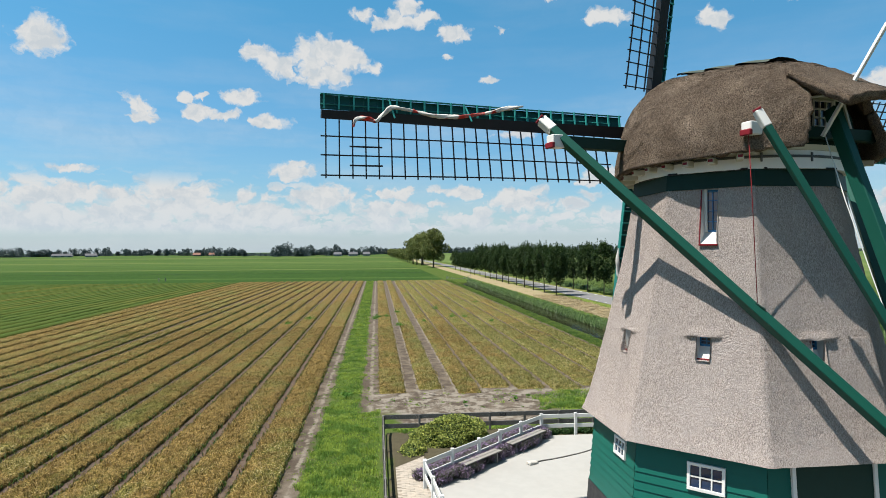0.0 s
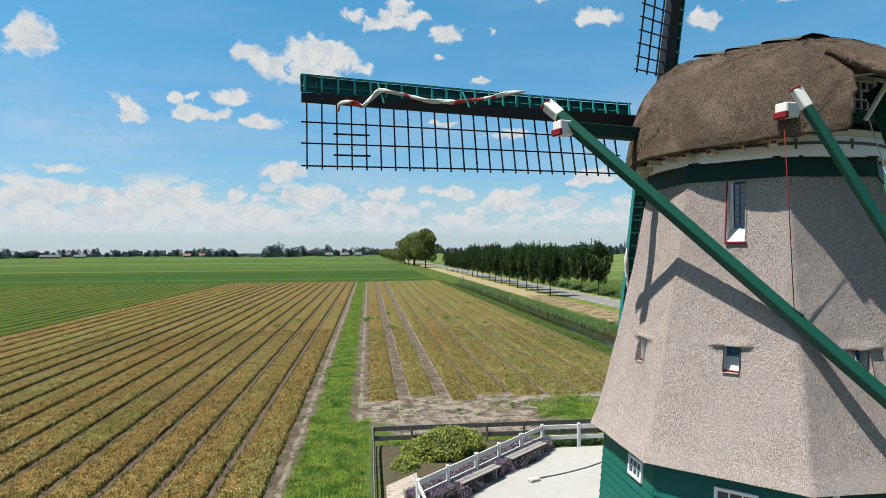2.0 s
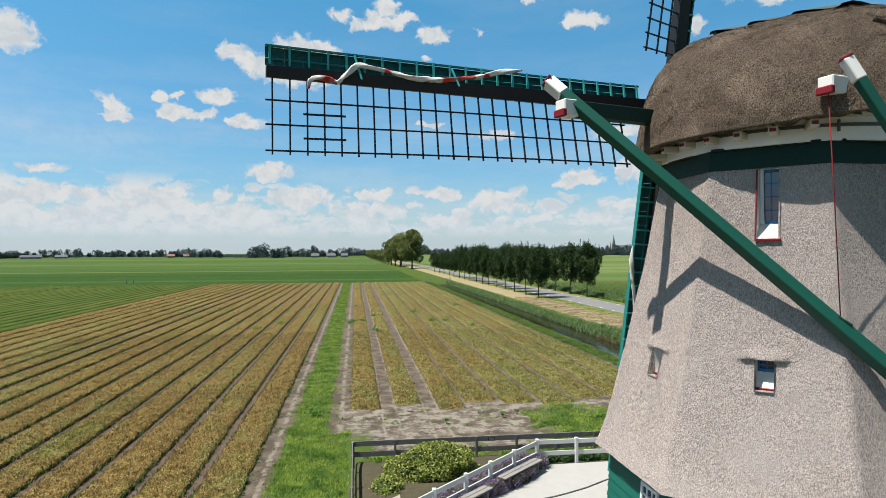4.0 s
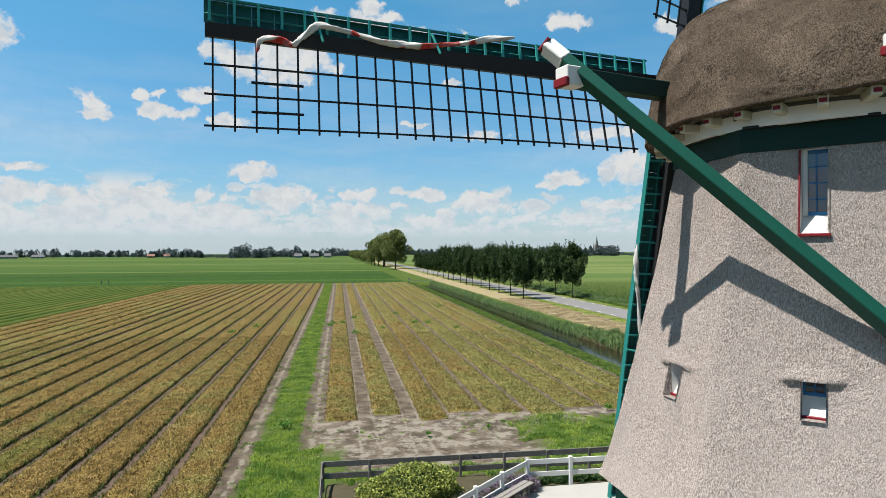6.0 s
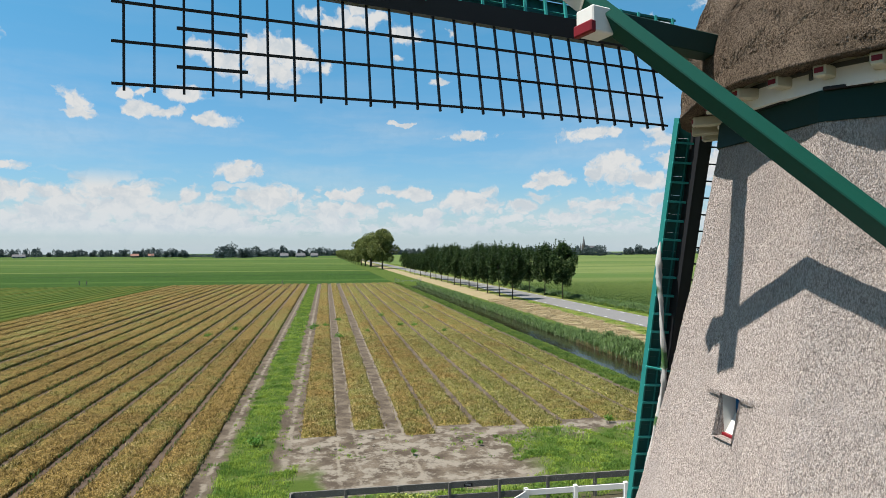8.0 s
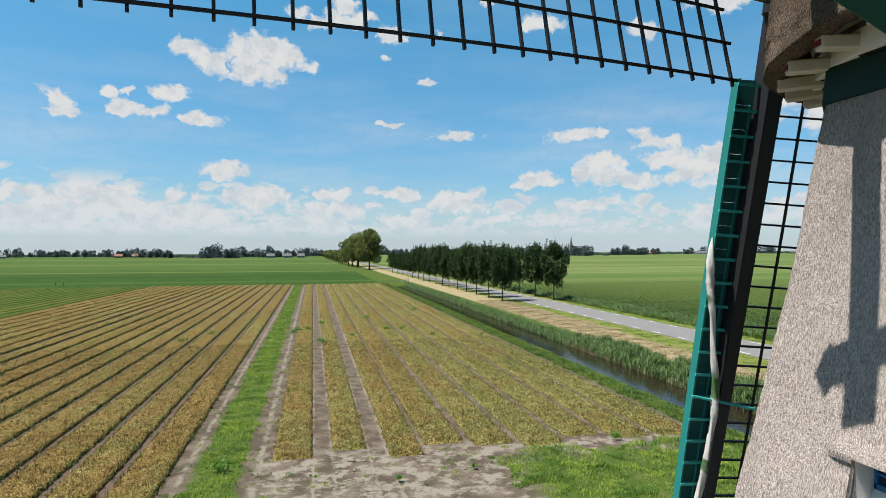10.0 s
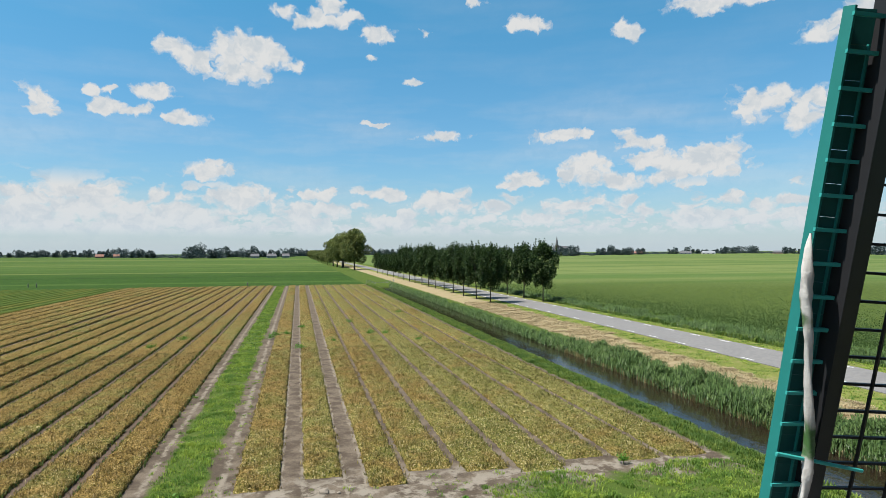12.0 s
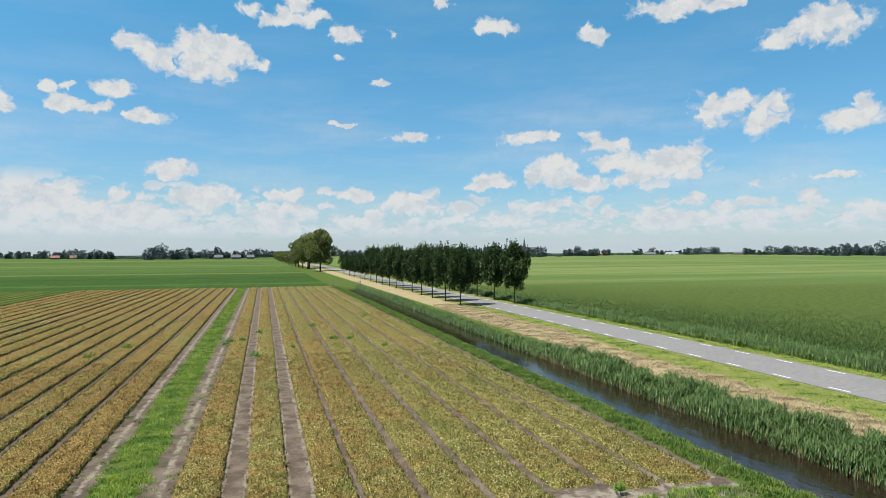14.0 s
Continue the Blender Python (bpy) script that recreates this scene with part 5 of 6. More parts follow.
ARM_Z, TAIL_FOOT = 12.62, mill_at(-7.2, 0, 1.5)
for side in (1, -1):
    spar("cross_beam", mill_at(1.45, 0.6 * side, ARM_Z), mill_at(0.98, 5.88 * side, ARM_Z - 0.04), 0.33, GREEN_DARK, "long dark green cross beam through the cap", 0.42)
    spar("short_cross_beam", mill_at(-2.95, 0.02 * side, 12.42), mill_at(-2.95, 2.50 * side, 12.42), 0.29, GREEN_DARK, "short dark green cross beam at the rear", 0.46)
    foot = mill_at(-5.93, 0.03 * side, 4.33)
    top = mill_at(1.16, 5.68 * side, 12.95)
    spar("long_brace", foot, top + (top - foot).normalized() * 0.5, 0.255, GREEN, "long green brace from cross beam to tail", 0.5, False, Vector((-0.40, -0.45, 0.8)))
    foot2 = mill_at(-6.34, 0.2 * side, 5.27)
    top2 = mill_at(-3.53, 2.72 * side, 12.72)
    spar("short_brace", foot2, top2, 0.175, GREEN, "green brace from rear beam to tail", 0.45, False, Vector((-0.40, -0.45, 0.8)))
mpart("tail_pole", beam_bm(mill_at(-3.28, 0, 13.0), mill_at(-7.3, 0, 2.0), 0.27, 0.34, UP, 0.02), GREEN, "heavy green tail pole")
mpart("capstan_post", beam_bm(TAIL_FOOT - UP * 0.2, TAIL_FOOT + UP * 0.9, 0.3, 0.3, SIDE), GREEN, "green capstan post at the tail foot")
mpart("pulley_rope", tube_mesh("pulley_rope", [mill_at(-2.95, 2.42, 12.30), mill_at(-3.0, 2.35, 10.4), mill_at(-3.05, 2.27, 7.9)], 0.011, ROPE_RED), ROPE_RED, "thin red rope down to the brace")
mpart("rope_clamp", beam_bm(mill_at(-3.16, 2.22, 7.78), mill_at(-2.98, 2.36, 7.94), 0.30, 0.05, SIDE, 0.01), GREEN_DARK, "dark iron clamp where the rope meets the brace")
mpart("brake_pole", beam_bm(mill_at(-3.35, 0.42, 12.25), mill_at(-4.7, -0.05, 14.75), 0.085, 0.085, SIDE), WHITE, "slanting white brake lever")
mpart("brake_rail", beam_bm(mill_at(-3.0, 1.25, 13.2), mill_at(-3.9, 0.22, 13.25), 0.05, 0.05, UP), WHITE, "thin white rail")
mpart("brake_rope", tube_mesh("brake_rope", [mill_at(-3.4, 0.4, 12.3), mill_at(-3.9, 0.35, 10.6), mill_at(-4.8, 0.3, 8.0), mill_at(-6.2, 0.1, 3.0)], 0.014, WHITE), WHITE, "pale brake rope")

# ---- sails ----
HUB = Vector((9.063, 20.614, 13.543))
TILT = radians(10.9)
SN = FWD * math.cos(TILT) + UP * math.sin(TILT)
SV = UP * math.cos(TILT) - FWD * math.sin(TILT)
SPAN, BARS = 12.02, 25


def weather(r):
    """Twist of the sail: steep near the hub, nearly flat at the tip."""
    q = (r - 7) / 5
    return radians(21.2 - 6.9 * q - 4.9 * q * q)


def sail_axes(k):
    """Along the sail and towards its leading edge: k 0 points to the side, 1 down, 2 away, 3 up."""
    along = [SIDE, -SV, -SIDE, SV][k]
    lead = [SV, SIDE, -SV, -SIDE][k]
    return along, lead


def build_sail(k):
    along, lead = sail_axes(k)
    BAR0, BAR_STEP = (2.183, 0.404) if k % 2 == 0 else (1.6, 0.396)
    hub = HUB + SN * (0.388 if k % 2 else 0.0)

    def at(r, u, proud=0.0):
        a = weather(r)
        return hub + along * r + lead * (u * math.cos(a) - proud * math.sin(a)) + SN * (u * math.sin(a) + proud * math.cos(a))

    # the stock, tapering to the tip
    bm = bmesh.new()
    rings = []
    for r, w in ((0.0, 0.42), (2.4, 0.38), (SPAN, 0.26)):
        rings.append([bm.verts.new(hub + along * r + lead * x * w / 2 + SN * (y * w * 0.42)) for x, y in ((-1, -1), (1, -1), (1, 1), (-1, 1))])
    for a, b in zip(rings, rings[1:]):
        for i in range(4):
            j = (i + 1) % 4
            bm.faces.new((a[i], a[j], b[j], b[i]))
    bm.faces.new(rings[-1])
    bmesh.ops.recalc_face_normals(bm, faces=bm.faces)
    sail = mpart("sail", bm, TAR_STEEL, "tarred dark sail stock with lattice and teal leading boards")
    # lattice
    for i in range(BARS):
        r = BAR0 + BAR_STEP * i
        mpart("lattice_bar", beam_bm(at(r, 0.10), at(r, -1.93), 0.043, 0.036, along, 0), TAR, "", sail)
    for u in (-0.66, -1.23, -1.84):
        pts = [at(r, u, -0.03) for r in np.linspace(BAR0 - 0.1, BAR0 + BAR_STEP * (BARS - 1) + 0.16, 22)]
        bm = bmesh.new()
        for a, b in zip(pts, pts[1:]):
            beam_bm(a, b, 0.042, 0.036, SN, 0, bm)
        mpart("lattice_rail", bm, TAR, "", sail)
    for u in (-0.95, -1.53):
        r0 = BAR0 + BAR_STEP * (BARS - 5) - 0.1
        mpart("short_rail", beam_bm(at(r0, u, -0.03), at(r0 + 2 * BAR_STEP + 0.2, u, -0.03), 0.05, 0.04, SN, 0), TAR, "", sail)
    # leading boards: a slanting teal board, its rail and the ribs
    r0, r1 = 1.40, SPAN + 0.02
    steps = np.linspace(r0, r1, 25)
    for p, q in zip(steps, steps[1:]):
        p, q = p + 0.002, q - 0.002
        bm = bmesh.new()
        low = [at(p, 0.15, 0.02), at(q, 0.15, 0.02), at(q, 0.60, 0.07), at(p, 0.60, 0.07)]
        vs = [bm.verts.new(v) for v in low] + [bm.verts.new(v + SN * 0.025) for v in low]
        for f in ((3, 2, 1, 0), (4, 5, 6, 7), (0, 1, 5, 4), (1, 2, 6, 5), (2, 3, 7, 6), (3, 0, 4, 7)):
            bm.faces.new([vs[n] for n in f])
        bmesh.ops.recalc_face_normals(bm, faces=bm.faces)
        mpart("leading_board", bm, TEAL_BOARD, "", sail)
    bm = bmesh.new()
    pts = [at(r, 0.61, -0.01) for r in steps]
    for a, b in zip(pts, pts[1:]):
        beam_bm(a, b, 0.045, 0.15, SN, 0, bm)
    mpart("edge_rail", bm, TEAL_RAIL, "bright teal edge rail", sail)
    lath = tube_mesh("lath", [at(r, 0.30, -0.035) for r in steps[1:]], 0.02, TEAL_RAIL, 4, smooth=False)
    mpart("lath", lath, TEAL_RAIL, "thin teal lath along the ribs", sail)
    for i in range(24):
        r = r0 + 0.1 + (r1 - r0 - 0.2) * i / 23
        bm = bmesh.new()
        beam_bm(at(r, 0.61, -0.08), at(r, 0.16, -0.05), 0.055, 0.05, along, 0, bm)
        mpart("rib", bm, TEAL, "", sail)
    return at


def cloth_roll(points, radius, mat, label, parent_name, seed):
    """A furled cloth: a thick rope twisted about itself, swelling and thinning."""
    rng = np.random.default_rng(seed)
    pts = [Vector(p) for p in points]
    fine = []
    for a, b in zip(pts, pts[1:]):
        for k in range(10):
            fine.append(a.lerp(b, k / 10))
    fine.append(pts[-1])
    sm = [sum((fine[max(0, min(len(fine) - 1, i + d))] for d in range(-4, 5)), Vector()) / 9 for i in range(len(fine))]
    verts, faces, sides = [], [], 12
    for i, p in enumerate(sm):
        d = (sm[min(i + 1, len(sm) - 1)] - sm[max(i - 1, 0)]).normalized()
        x = d.cross(Vector((0.2, 0.9, 0.37))).normalized()
        y = d.cross(x)
        swell = radius * (1 + 0.20 * math.sin(i * 0.23 + seed) + 0.05 * rng.normal()) * min(1, 0.35 + i / 10, 0.35 + (len(sm) - 1 - i) / 10)
        for k in range(sides):
            a = 2 * math.pi * k / sides
            r = swell * (1 + 0.28 * math.cos(3 * a + i * 0.5))
            verts.append(p + x * (r * math.cos(a)) + y * (r * math.sin(a)))
    for i in range(len(sm) - 1):
        for k in range(sides):
            a, b = i * sides + k, i * sides + (k + 1) % sides
            faces.append((a, b, b + sides, a + sides))
    mpart("furled_cloth", mesh_of("furled_cloth", verts, faces, mat, True), mat, label)


at_side, at_down = [build_sail(k) for k in range(4)][:2]
mpart("hub", beam_bm(HUB - SN * 1.6, HUB + SN * 0.55, 0.75, 0.75, SIDE, 0.1), TAR_STEEL, "dark cast hub of the sail shaft")
cloth_roll([at_side(11.08, -0.42, -0.22), at_side(11.05, -0.15, -0.22), at_side(10.7, -0.08, -0.22), at_side(10.4, -0.22, -0.22), at_side(10.2, 0.0, -0.22), at_side(9.9, 0.30, -0.22), at_side(9.5, 0.26, -0.22),
            at_side(8.5, 0.08, -0.22), at_side(7.85, 0.08, -0.22), at_side(6.8, 0.25, -0.22), at_side(6.1, 0.48, -0.2), at_side(5.2, 0.68, -0.16)], 0.055, CANVAS_RED, "furled white and red sail cloth", "sail", 3)
cloth_roll([at_down(4.2, 0.66, -0.10), at_down(4.9, 0.66, -0.16), at_down(5.5, 0.54, -0.20), at_down(6.4, 0.38, -0.20), at_down(7.4, 0.20, -0.22), at_down(7.9, 0.20, -0.22), at_down(9.0, 0.25, -0.22), at_down(10.5, 0.35, -0.2), at_down(11.4, 0.3, -0.2)],
           0.058, CANVAS_GREEN, "furled white and green sail cloth", "sail", 5)
for r, u0, u1 in ((9.85, 0.52, -0.08), (7.3, 0.45, -0.05)):
    mpart("cleat", beam_bm(at_side(r + 0.1, u0, -0.2), at_side(r - 0.05, u1, -0.27), 0.05, 0.04, SN), TEAL, "teal cleat bar")
mpart("cleat", beam_bm(at_down(7.35, 0.66, -0.16), at_down(7.5, -0.55, -0.3), 0.05, 0.04, SN), TEAL, "teal cleat bar")

# ---- the yard ----
TERRACE_Z = 0.98
PATH_JOINT = make_simple("sandy_joints", (0.25, 0.215, 0.175), (0.20, 0.17, 0.135), 6, 0.95)


def polygon_slab(name, pts, z, thick, mat):
    bm = bmesh.new()
    top = [bm.verts.new((x, y, z)) for x, y in pts]
    low = [bm.verts.new((x, y, z - thick)) for x, y in pts]
    bm.faces.new(top)
    for i in range(len(pts)):
        j = (i + 1) % len(pts)
        bm.faces.new((top[i], low[i], low[j], top[j]))
    bmesh.ops.recalc_face_normals(bm, faces=bm.faces)
    return bm_mesh(name, bm, mat)


def build_terrace():
    slab = polygon_slab("pavement", [(0.95, 6.0), (0.95, 21.2), (6.3, 26.45), (18.0, 26.45), (18.0, 6.0)], TERRACE_Z, 0.25, CONCRETE)
    tagged(new("pavement", slab), "pale sunlit sandy terrace around the mill", "pavement", kind="structure")
    path = polygon_slab("brick_path", [(-0.35, 12.0), (-0.35, 23.3), (0.85, 24.5), (0.85, 12.0)], TERRACE_Z - 0.035, 0.2, PATH_JOINT)
    path_ob = tagged(new("brick_path", path), "path of sandy rectangular pavers beside the fence", "path", kind="structure")
    one = bm_mesh("paver", box_bm(pose(0, 0, 0), (0.292, 0.147, 0.06), 0.006), BRICK_PAVER)
    for j in range(40):
        y = 18.2 + 0.155 * j
        for i in range(4):
            x = -0.20 + 0.30 * i + (0.15 if j % 2 else 0.0)
            if x > 0.82 or y > 23.2 + (x + 0.35) * 0.95:
                continue
            p = part("paver", one, BRICK_PAVER, path_ob)
            p.location = (x, y, TERRACE_Z - 0.045 + 0.004 * math.sin(i * 3 + j * 1.7))


build_terrace()


def fence_run(name, pts, post_h, rails, mat, label, group, post=0.12, rail=(0.035, 0.16), cap=True, sink=0.3, ground=None):
    """One fence along pts (x, y): posts at the points and boards between them at heights above the ground."""
    fence = empty(name, label, "fence", group, (pts[0][0], pts[0][1], 0))
    inv = Matrix.Translation((-pts[0][0], -pts[0][1], 0))
    base = [ground if ground is not None else ground_height(x, y) for x, y in pts]
    for (x, y), z in zip(pts, base):
        bm = box_bm(pose(x, y, z + post_h / 2 - sink / 2), (post, post, post_h + sink), 0.012)
        me = bm_mesh("post", bm, mat)
        me.transform(inv)
        part("post", me, mat, fence)
    for (a, za), (b, zb) in zip(zip(pts, base), zip(pts[1:], base[1:])):
        for h in rails:
            bm = beam_bm((a[0], a[1], za + h), (b[0], b[1], zb + h), rail[0], rail[1], (0, 0, 1), 0.005)
            me = bm_mesh("rail", bm, mat)
            me.transform(inv)
            part("rail", me, mat, fence)
    return fence


fence_run("field_fence", [(-0.75 + 1.70 * k, 28.66 - 0.035 * k) for k in range(8)], 1.08, (0.98, 0.55), FENCE_WOOD,
          "weathered dark plank fence along the bulb field", "yard fences", 0.10, (0.05, 0.21), ground=0.50)
fence_run("side_fence", [(-0.78, 28.6 - 1.62 * k) for k in range(11)], 1.08, (1.0, 0.55), FENCE_WOOD,
          "weathered dark plank fence beside the grass lane", "yard fences", 0.10, (0.04, 0.16), ground=0.50)
fence_run("terrace_fence", [(0.63, 21.1), (1.76, 22.2), (2.96, 23.35), (4.02, 24.38), (5.15, 25.47), (6.36, 26.55)], 1.0, (0.86, 0.42), WHITE,
          "white painted two-rail fence at the terrace edge", "terrace fences", 0.13, (0.04, 0.17), ground=TERRACE_Z - 0.02)
fence_run("terrace_fence", [(6.36, 26.6), (7.95, 26.56), (9.6, 26.5), (11.2, 26.45), (12.8, 26.4)], 1.0, (0.86, 0.42), WHITE,
          "white painted two-rail fence at the terrace edge", "terrace fences", 0.13, (0.04, 0.17), ground=TERRACE_Z - 0.02)
fence_run("terrace_fence", [(0.63, 21.0), (0.78, 19.4), (0.9, 17.8), (1.0, 16.2)], 1.0, (0.86, 0.42), WHITE,
          "white painted two-rail fence at the terrace edge", "terrace fences", 0.13, (0.04, 0.17), ground=TERRACE_Z - 0.02)


def build_bench(x0, y0, x1, y1):
    bench = empty("bench", "low grey wooden plank bench in front of the fence", "bench", "terrace benches", ((x0 + x1) / 2, (y0 + y1) / 2, TERRACE_Z))
    inv = Matrix.Translation(-Vector(bench.location))
    d = Vector((x1 - x0, y1 - y0, 0)).normalized()
    side = Vector((d.y, -d.x, 0))
    for k in (-0.1, 0.1):
        me = bm_mesh("seat_plank", beam_bm(Vector((x0, y0, TERRACE_Z + 0.44)) + side * k, Vector((x1, y1, TERRACE_Z + 0.44)) + side * k, 0.18, 0.05), BENCH_WOOD)
        me.transform(inv)
        part("seat_plank", me, BENCH_WOOD, bench)
    for f in (0.12, 0.88):
        p = Vector((x0 + (x1 - x0) * f, y0 + (y1 - y0) * f, TERRACE_Z))
        me = bm_mesh("leg", beam_bm(p, p + UP * 0.42, 0.07, 0.34, side), BENCH_WOOD)
        me.transform(inv)
        part("leg", me, BENCH_WOOD, bench)


build_bench(2.1, 21.95, 3.75, 23.45)
build_bench(4.35, 24.15, 6.2, 25.85)


def shrub(name, centre, size, count, leaf, mat, label, category, seed, core=None, group=""):
    rng = np.random.default_rng(seed)
    d = rng.normal(0, 1, (count, 3))
    d /= np.linalg.norm(d, axis=1)[:, None]
    d[:, 2] = np.abs(d[:, 2]) * 1.0 - 0.12
    lump = np.array([0.86 + 0.22 * noise.noise(Vector(v) * 2.6 + Vector((seed, 0, 0))) for v in d])
    r = lump[:, None] * rng.uniform(0.80, 1.04, (count, 1))
    c = d * r * np.array(size)
    ob = new(name, leaf_cloud(name, c, mat, leaf, rng))
    ob.location = centre
    tagged(ob, label, category, group)
    # a closed lump whose dark colour stands in for shade inside the bush
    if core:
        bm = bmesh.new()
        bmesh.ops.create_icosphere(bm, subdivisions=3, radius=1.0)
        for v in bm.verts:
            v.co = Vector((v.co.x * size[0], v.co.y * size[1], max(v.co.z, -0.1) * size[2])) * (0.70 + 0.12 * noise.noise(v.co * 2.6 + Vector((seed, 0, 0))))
        part("shaded_core", bm, core, ob, "", True)
    return ob


INNER_SHADE = make_simple("shaded_inner_foliage", (0.018, 0.035, 0.01), (0.03, 0.05, 0.015), 8, 0.9)
shrub("shrub", (2.25, 26.6, 0.80), (2.15, 1.35, 1.50), 17000, 0.05, LEAF_HEDGE, "large rounded yellow-green variegated shrub", "shrub", 11, INNER_SHADE)
shrub("shrub", (0.45, 25.3, 0.75), (0.75, 1.0, 0.75), 2500, 0.05, LEAF_HEDGE, "small yellow-green shrub beside the path", "shrub", 12, INNER_SHADE)
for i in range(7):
    shrub("low_hedge", (6.9 + 0.85 * i, 26.95, 0.9), (0.55, 0.28, 0.42), 900, 0.05, LEAF_IVY, "low clipped green hedge behind the white fence", "hedge", 20 + i, INNER_SHADE, "hedge along the fence")


def lavender(x, y, r, seed, z=TERRACE_Z):
    rng = np.random.default_rng(seed)
    n = int(480 * r / 0.4)
    a, q = rng.uniform(0, 2 * math.pi, n), np.sqrt(rng.uniform(0, 1, n)) * r
    spots = np.stack([q * np.cos(a) * 0.6, q * np.sin(a) * 0.6, np.zeros(n)], 1)
    ob = new("lavender", blades("lavender", spots, LAVENDER_GREEN, 0.42, 0.03, 2, rng, 0.8, 0.05))
    ob.location = (x, y, z - 0.02)
    tagged(ob, "bushy lavender plant in purple flower", "lavender", "lavender along the fence")
    tips = np.stack([q * np.cos(a), q * np.sin(a), 0.30 + 0.22 * rng.uniform(0, 1, n) - 0.25 * (q / r) ** 2], 1)
    tips = np.concatenate([tips, tips + rng.normal(0, 0.03, tips.shape)])
    tagged(part("flowering_top", leaf_cloud("flowering_top", tips, LAVENDER, 0.030, rng, 1.0), LAVENDER, ob, "purple lavender flower spikes"), kind="stuff")


for i in range(18):
    f = i / 17
    lavender(1.05 + 5.2 * f + 0.12 * math.sin(i * 5), 21.2 + 5.0 * f + 0.12 * math.cos(i * 7), 0.42 + 0.1 * math.sin(i * 2.7), 300 + i)
for i in range(14):
    f = i / 13
    lavender(0.85 + 5.2 * f - 0.25, 21.75 + 5.1 * f + 0.25, 0.36, 340 + i, 0.85)

hose = tube_mesh("garden_hose", [(5.1, 22.95, TERRACE_Z + 0.06), (5.42, 23.16, TERRACE_Z + 0.03), (6.0, 23.35, TERRACE_Z + 0.02), (6.53, 23.56, TERRACE_Z + 0.02), (7.37, 23.95, TERRACE_Z + 0.02), (8.1, 24.4, TERRACE_Z + 0.02), (9.5, 25.2, TERRACE_Z + 0.02)], 0.025, FENCE_WOOD)
tagged(new("garden_hose", hose), "thin brown pipe lying on the terrace", "hose")
plate = new("fence_plate", bm_mesh("fence_plate", box_bm(pose(4.96, 28.46, 1.47), (0.30, 0.012, 0.11), 0.003), TAR))
tagged(plate, "small dark plate screwed to the top fence rail", "sign")
for dz in (-0.022, 0.022):
    part("lettering_bar", box_bm(pose(4.96, 28.452, 1.47 + dz), (0.22, 0.004, 0.016)), STEEL, plate, "pale unreadable line of writing")
cover = new("drain_cover", bm_mesh("drain_cover", box_bm(pose(5.0, 22.92, TERRACE_Z + 0.05, 0, 4, 25), (0.42, 0.26, 0.12), 0.03), WALL_PALE))
tagged(cover, "pale block at the end of the pipe", "drain cover")

# ---- grass, weeds and reeds ----


def grass_stuff(name, boxes, per_m2, mat, height, width, per, seed, label, lean=0.6):
    rng = np.random.default_rng(seed)
    spots = []
    for x0, x1, y0, y1 in boxes:
        n = int((x1 - x0) * (y1 - y0) * per_m2)
        xs, ys = rng.uniform(x0, x1, n), rng.uniform(y0, y1, n)
        # ragged outer edges
        bend = np.array([[noise.noise(Vector((x * 0.6, y * 0.6, 31.0 + k))) for k in (0, 9)] for x, y in zip(xs, ys)])
        xs, ys = xs + bend[:, 0] * 0.14 * (x1 - x0), ys + bend[:, 1] * 2.2
        keep = np.array([noise.noise(Vector((x * 0.7, y * 0.7, seed))) > -0.42 for x, y in zip(xs, ys)])
        for x, y in zip(xs[keep], ys[keep]):
            spots.append((x, y, ground_height(x, y) - 0.01))
    spots = np.array(spots)
    tall = np.array([noise.noise(Vector((x * 0.45, y * 0.45, seed + 3))) for x, y, z in spots])
    tuft = np.array([noise.noise(Vector((x * 1.6, y * 1.6, seed + 5))) for x, y, z in spots])
    me = blades(name, spots, mat, height * np.repeat(np.clip(1.0 + 0.9 * tall + 0.7 * tuft, 0.3, 2.2), per), width, per, rng, lean, 0.07)
    ob = new(name, me)
    tagged(ob, label, "grass", kind="stuff")


grass_stuff("lane_grass", [(-4.0, -2.1, 14, 75), (-4.0, -1.0, 14, 36)], 75, GRASS_BLADE, 0.13, 0.026, 5, 41, "fresh green grass strip between the bulb beds")
grass_stuff("lane_grass", [(-4.1, -1.0, 14, 36)], 50, GRASS_BLADE, 0.12, 0.026, 5, 40, "fresh green grass strip between the bulb beds")
grass_stuff("lane_grass", [(-4.0, -2.1, 75, 190)], 24, GRASS_BLADE, 0.17, 0.05, 4, 42, "fresh green grass strip between the bulb beds")
grass_stuff("yard_grass", [(9.0, 21.3, 29.0, 38.6), (-0.4, 9.0, 28.9, 31.5)], 100, GRASS_BLADE, 0.13, 0.026, 5, 43, "rough green grass behind the yard fence")
grass_stuff("bank_grass", [(20.1, 22.6, 30, 90)], 80, BANK_BLADE, 0.18, 0.028, 5, 44, "green grass on the ditch bank")
grass_stuff("bank_grass", [(20.1, 22.5, 90, 190)], 26, BANK_BLADE, 0.22, 0.05, 4, 45, "green grass on the ditch bank")
grass_stuff("dry_verge", [(29.2, 33.0, 35, 75), (29.6, 34.2, 75, 120)], 95, DRY_BLADE, 0.15, 0.020, 4, 46, "dry straw-coloured mown verge", 1.8)
grass_stuff("road_verge", [(32.6, 36.3, 35, 70), (34.0, 36.3, 70, 120), (42.5, 44.6, 40, 110)], 55, GRASS_BLADE, 0.08, 0.024, 3, 48, "short green mown grass beside the road", 1.0)
grass_stuff("far_bank_grass", [(44.6, 51.0, 38, 130)], 26, BANK_BLADE, 0.42, 0.045, 4, 47, "tall grass along the far ditch")
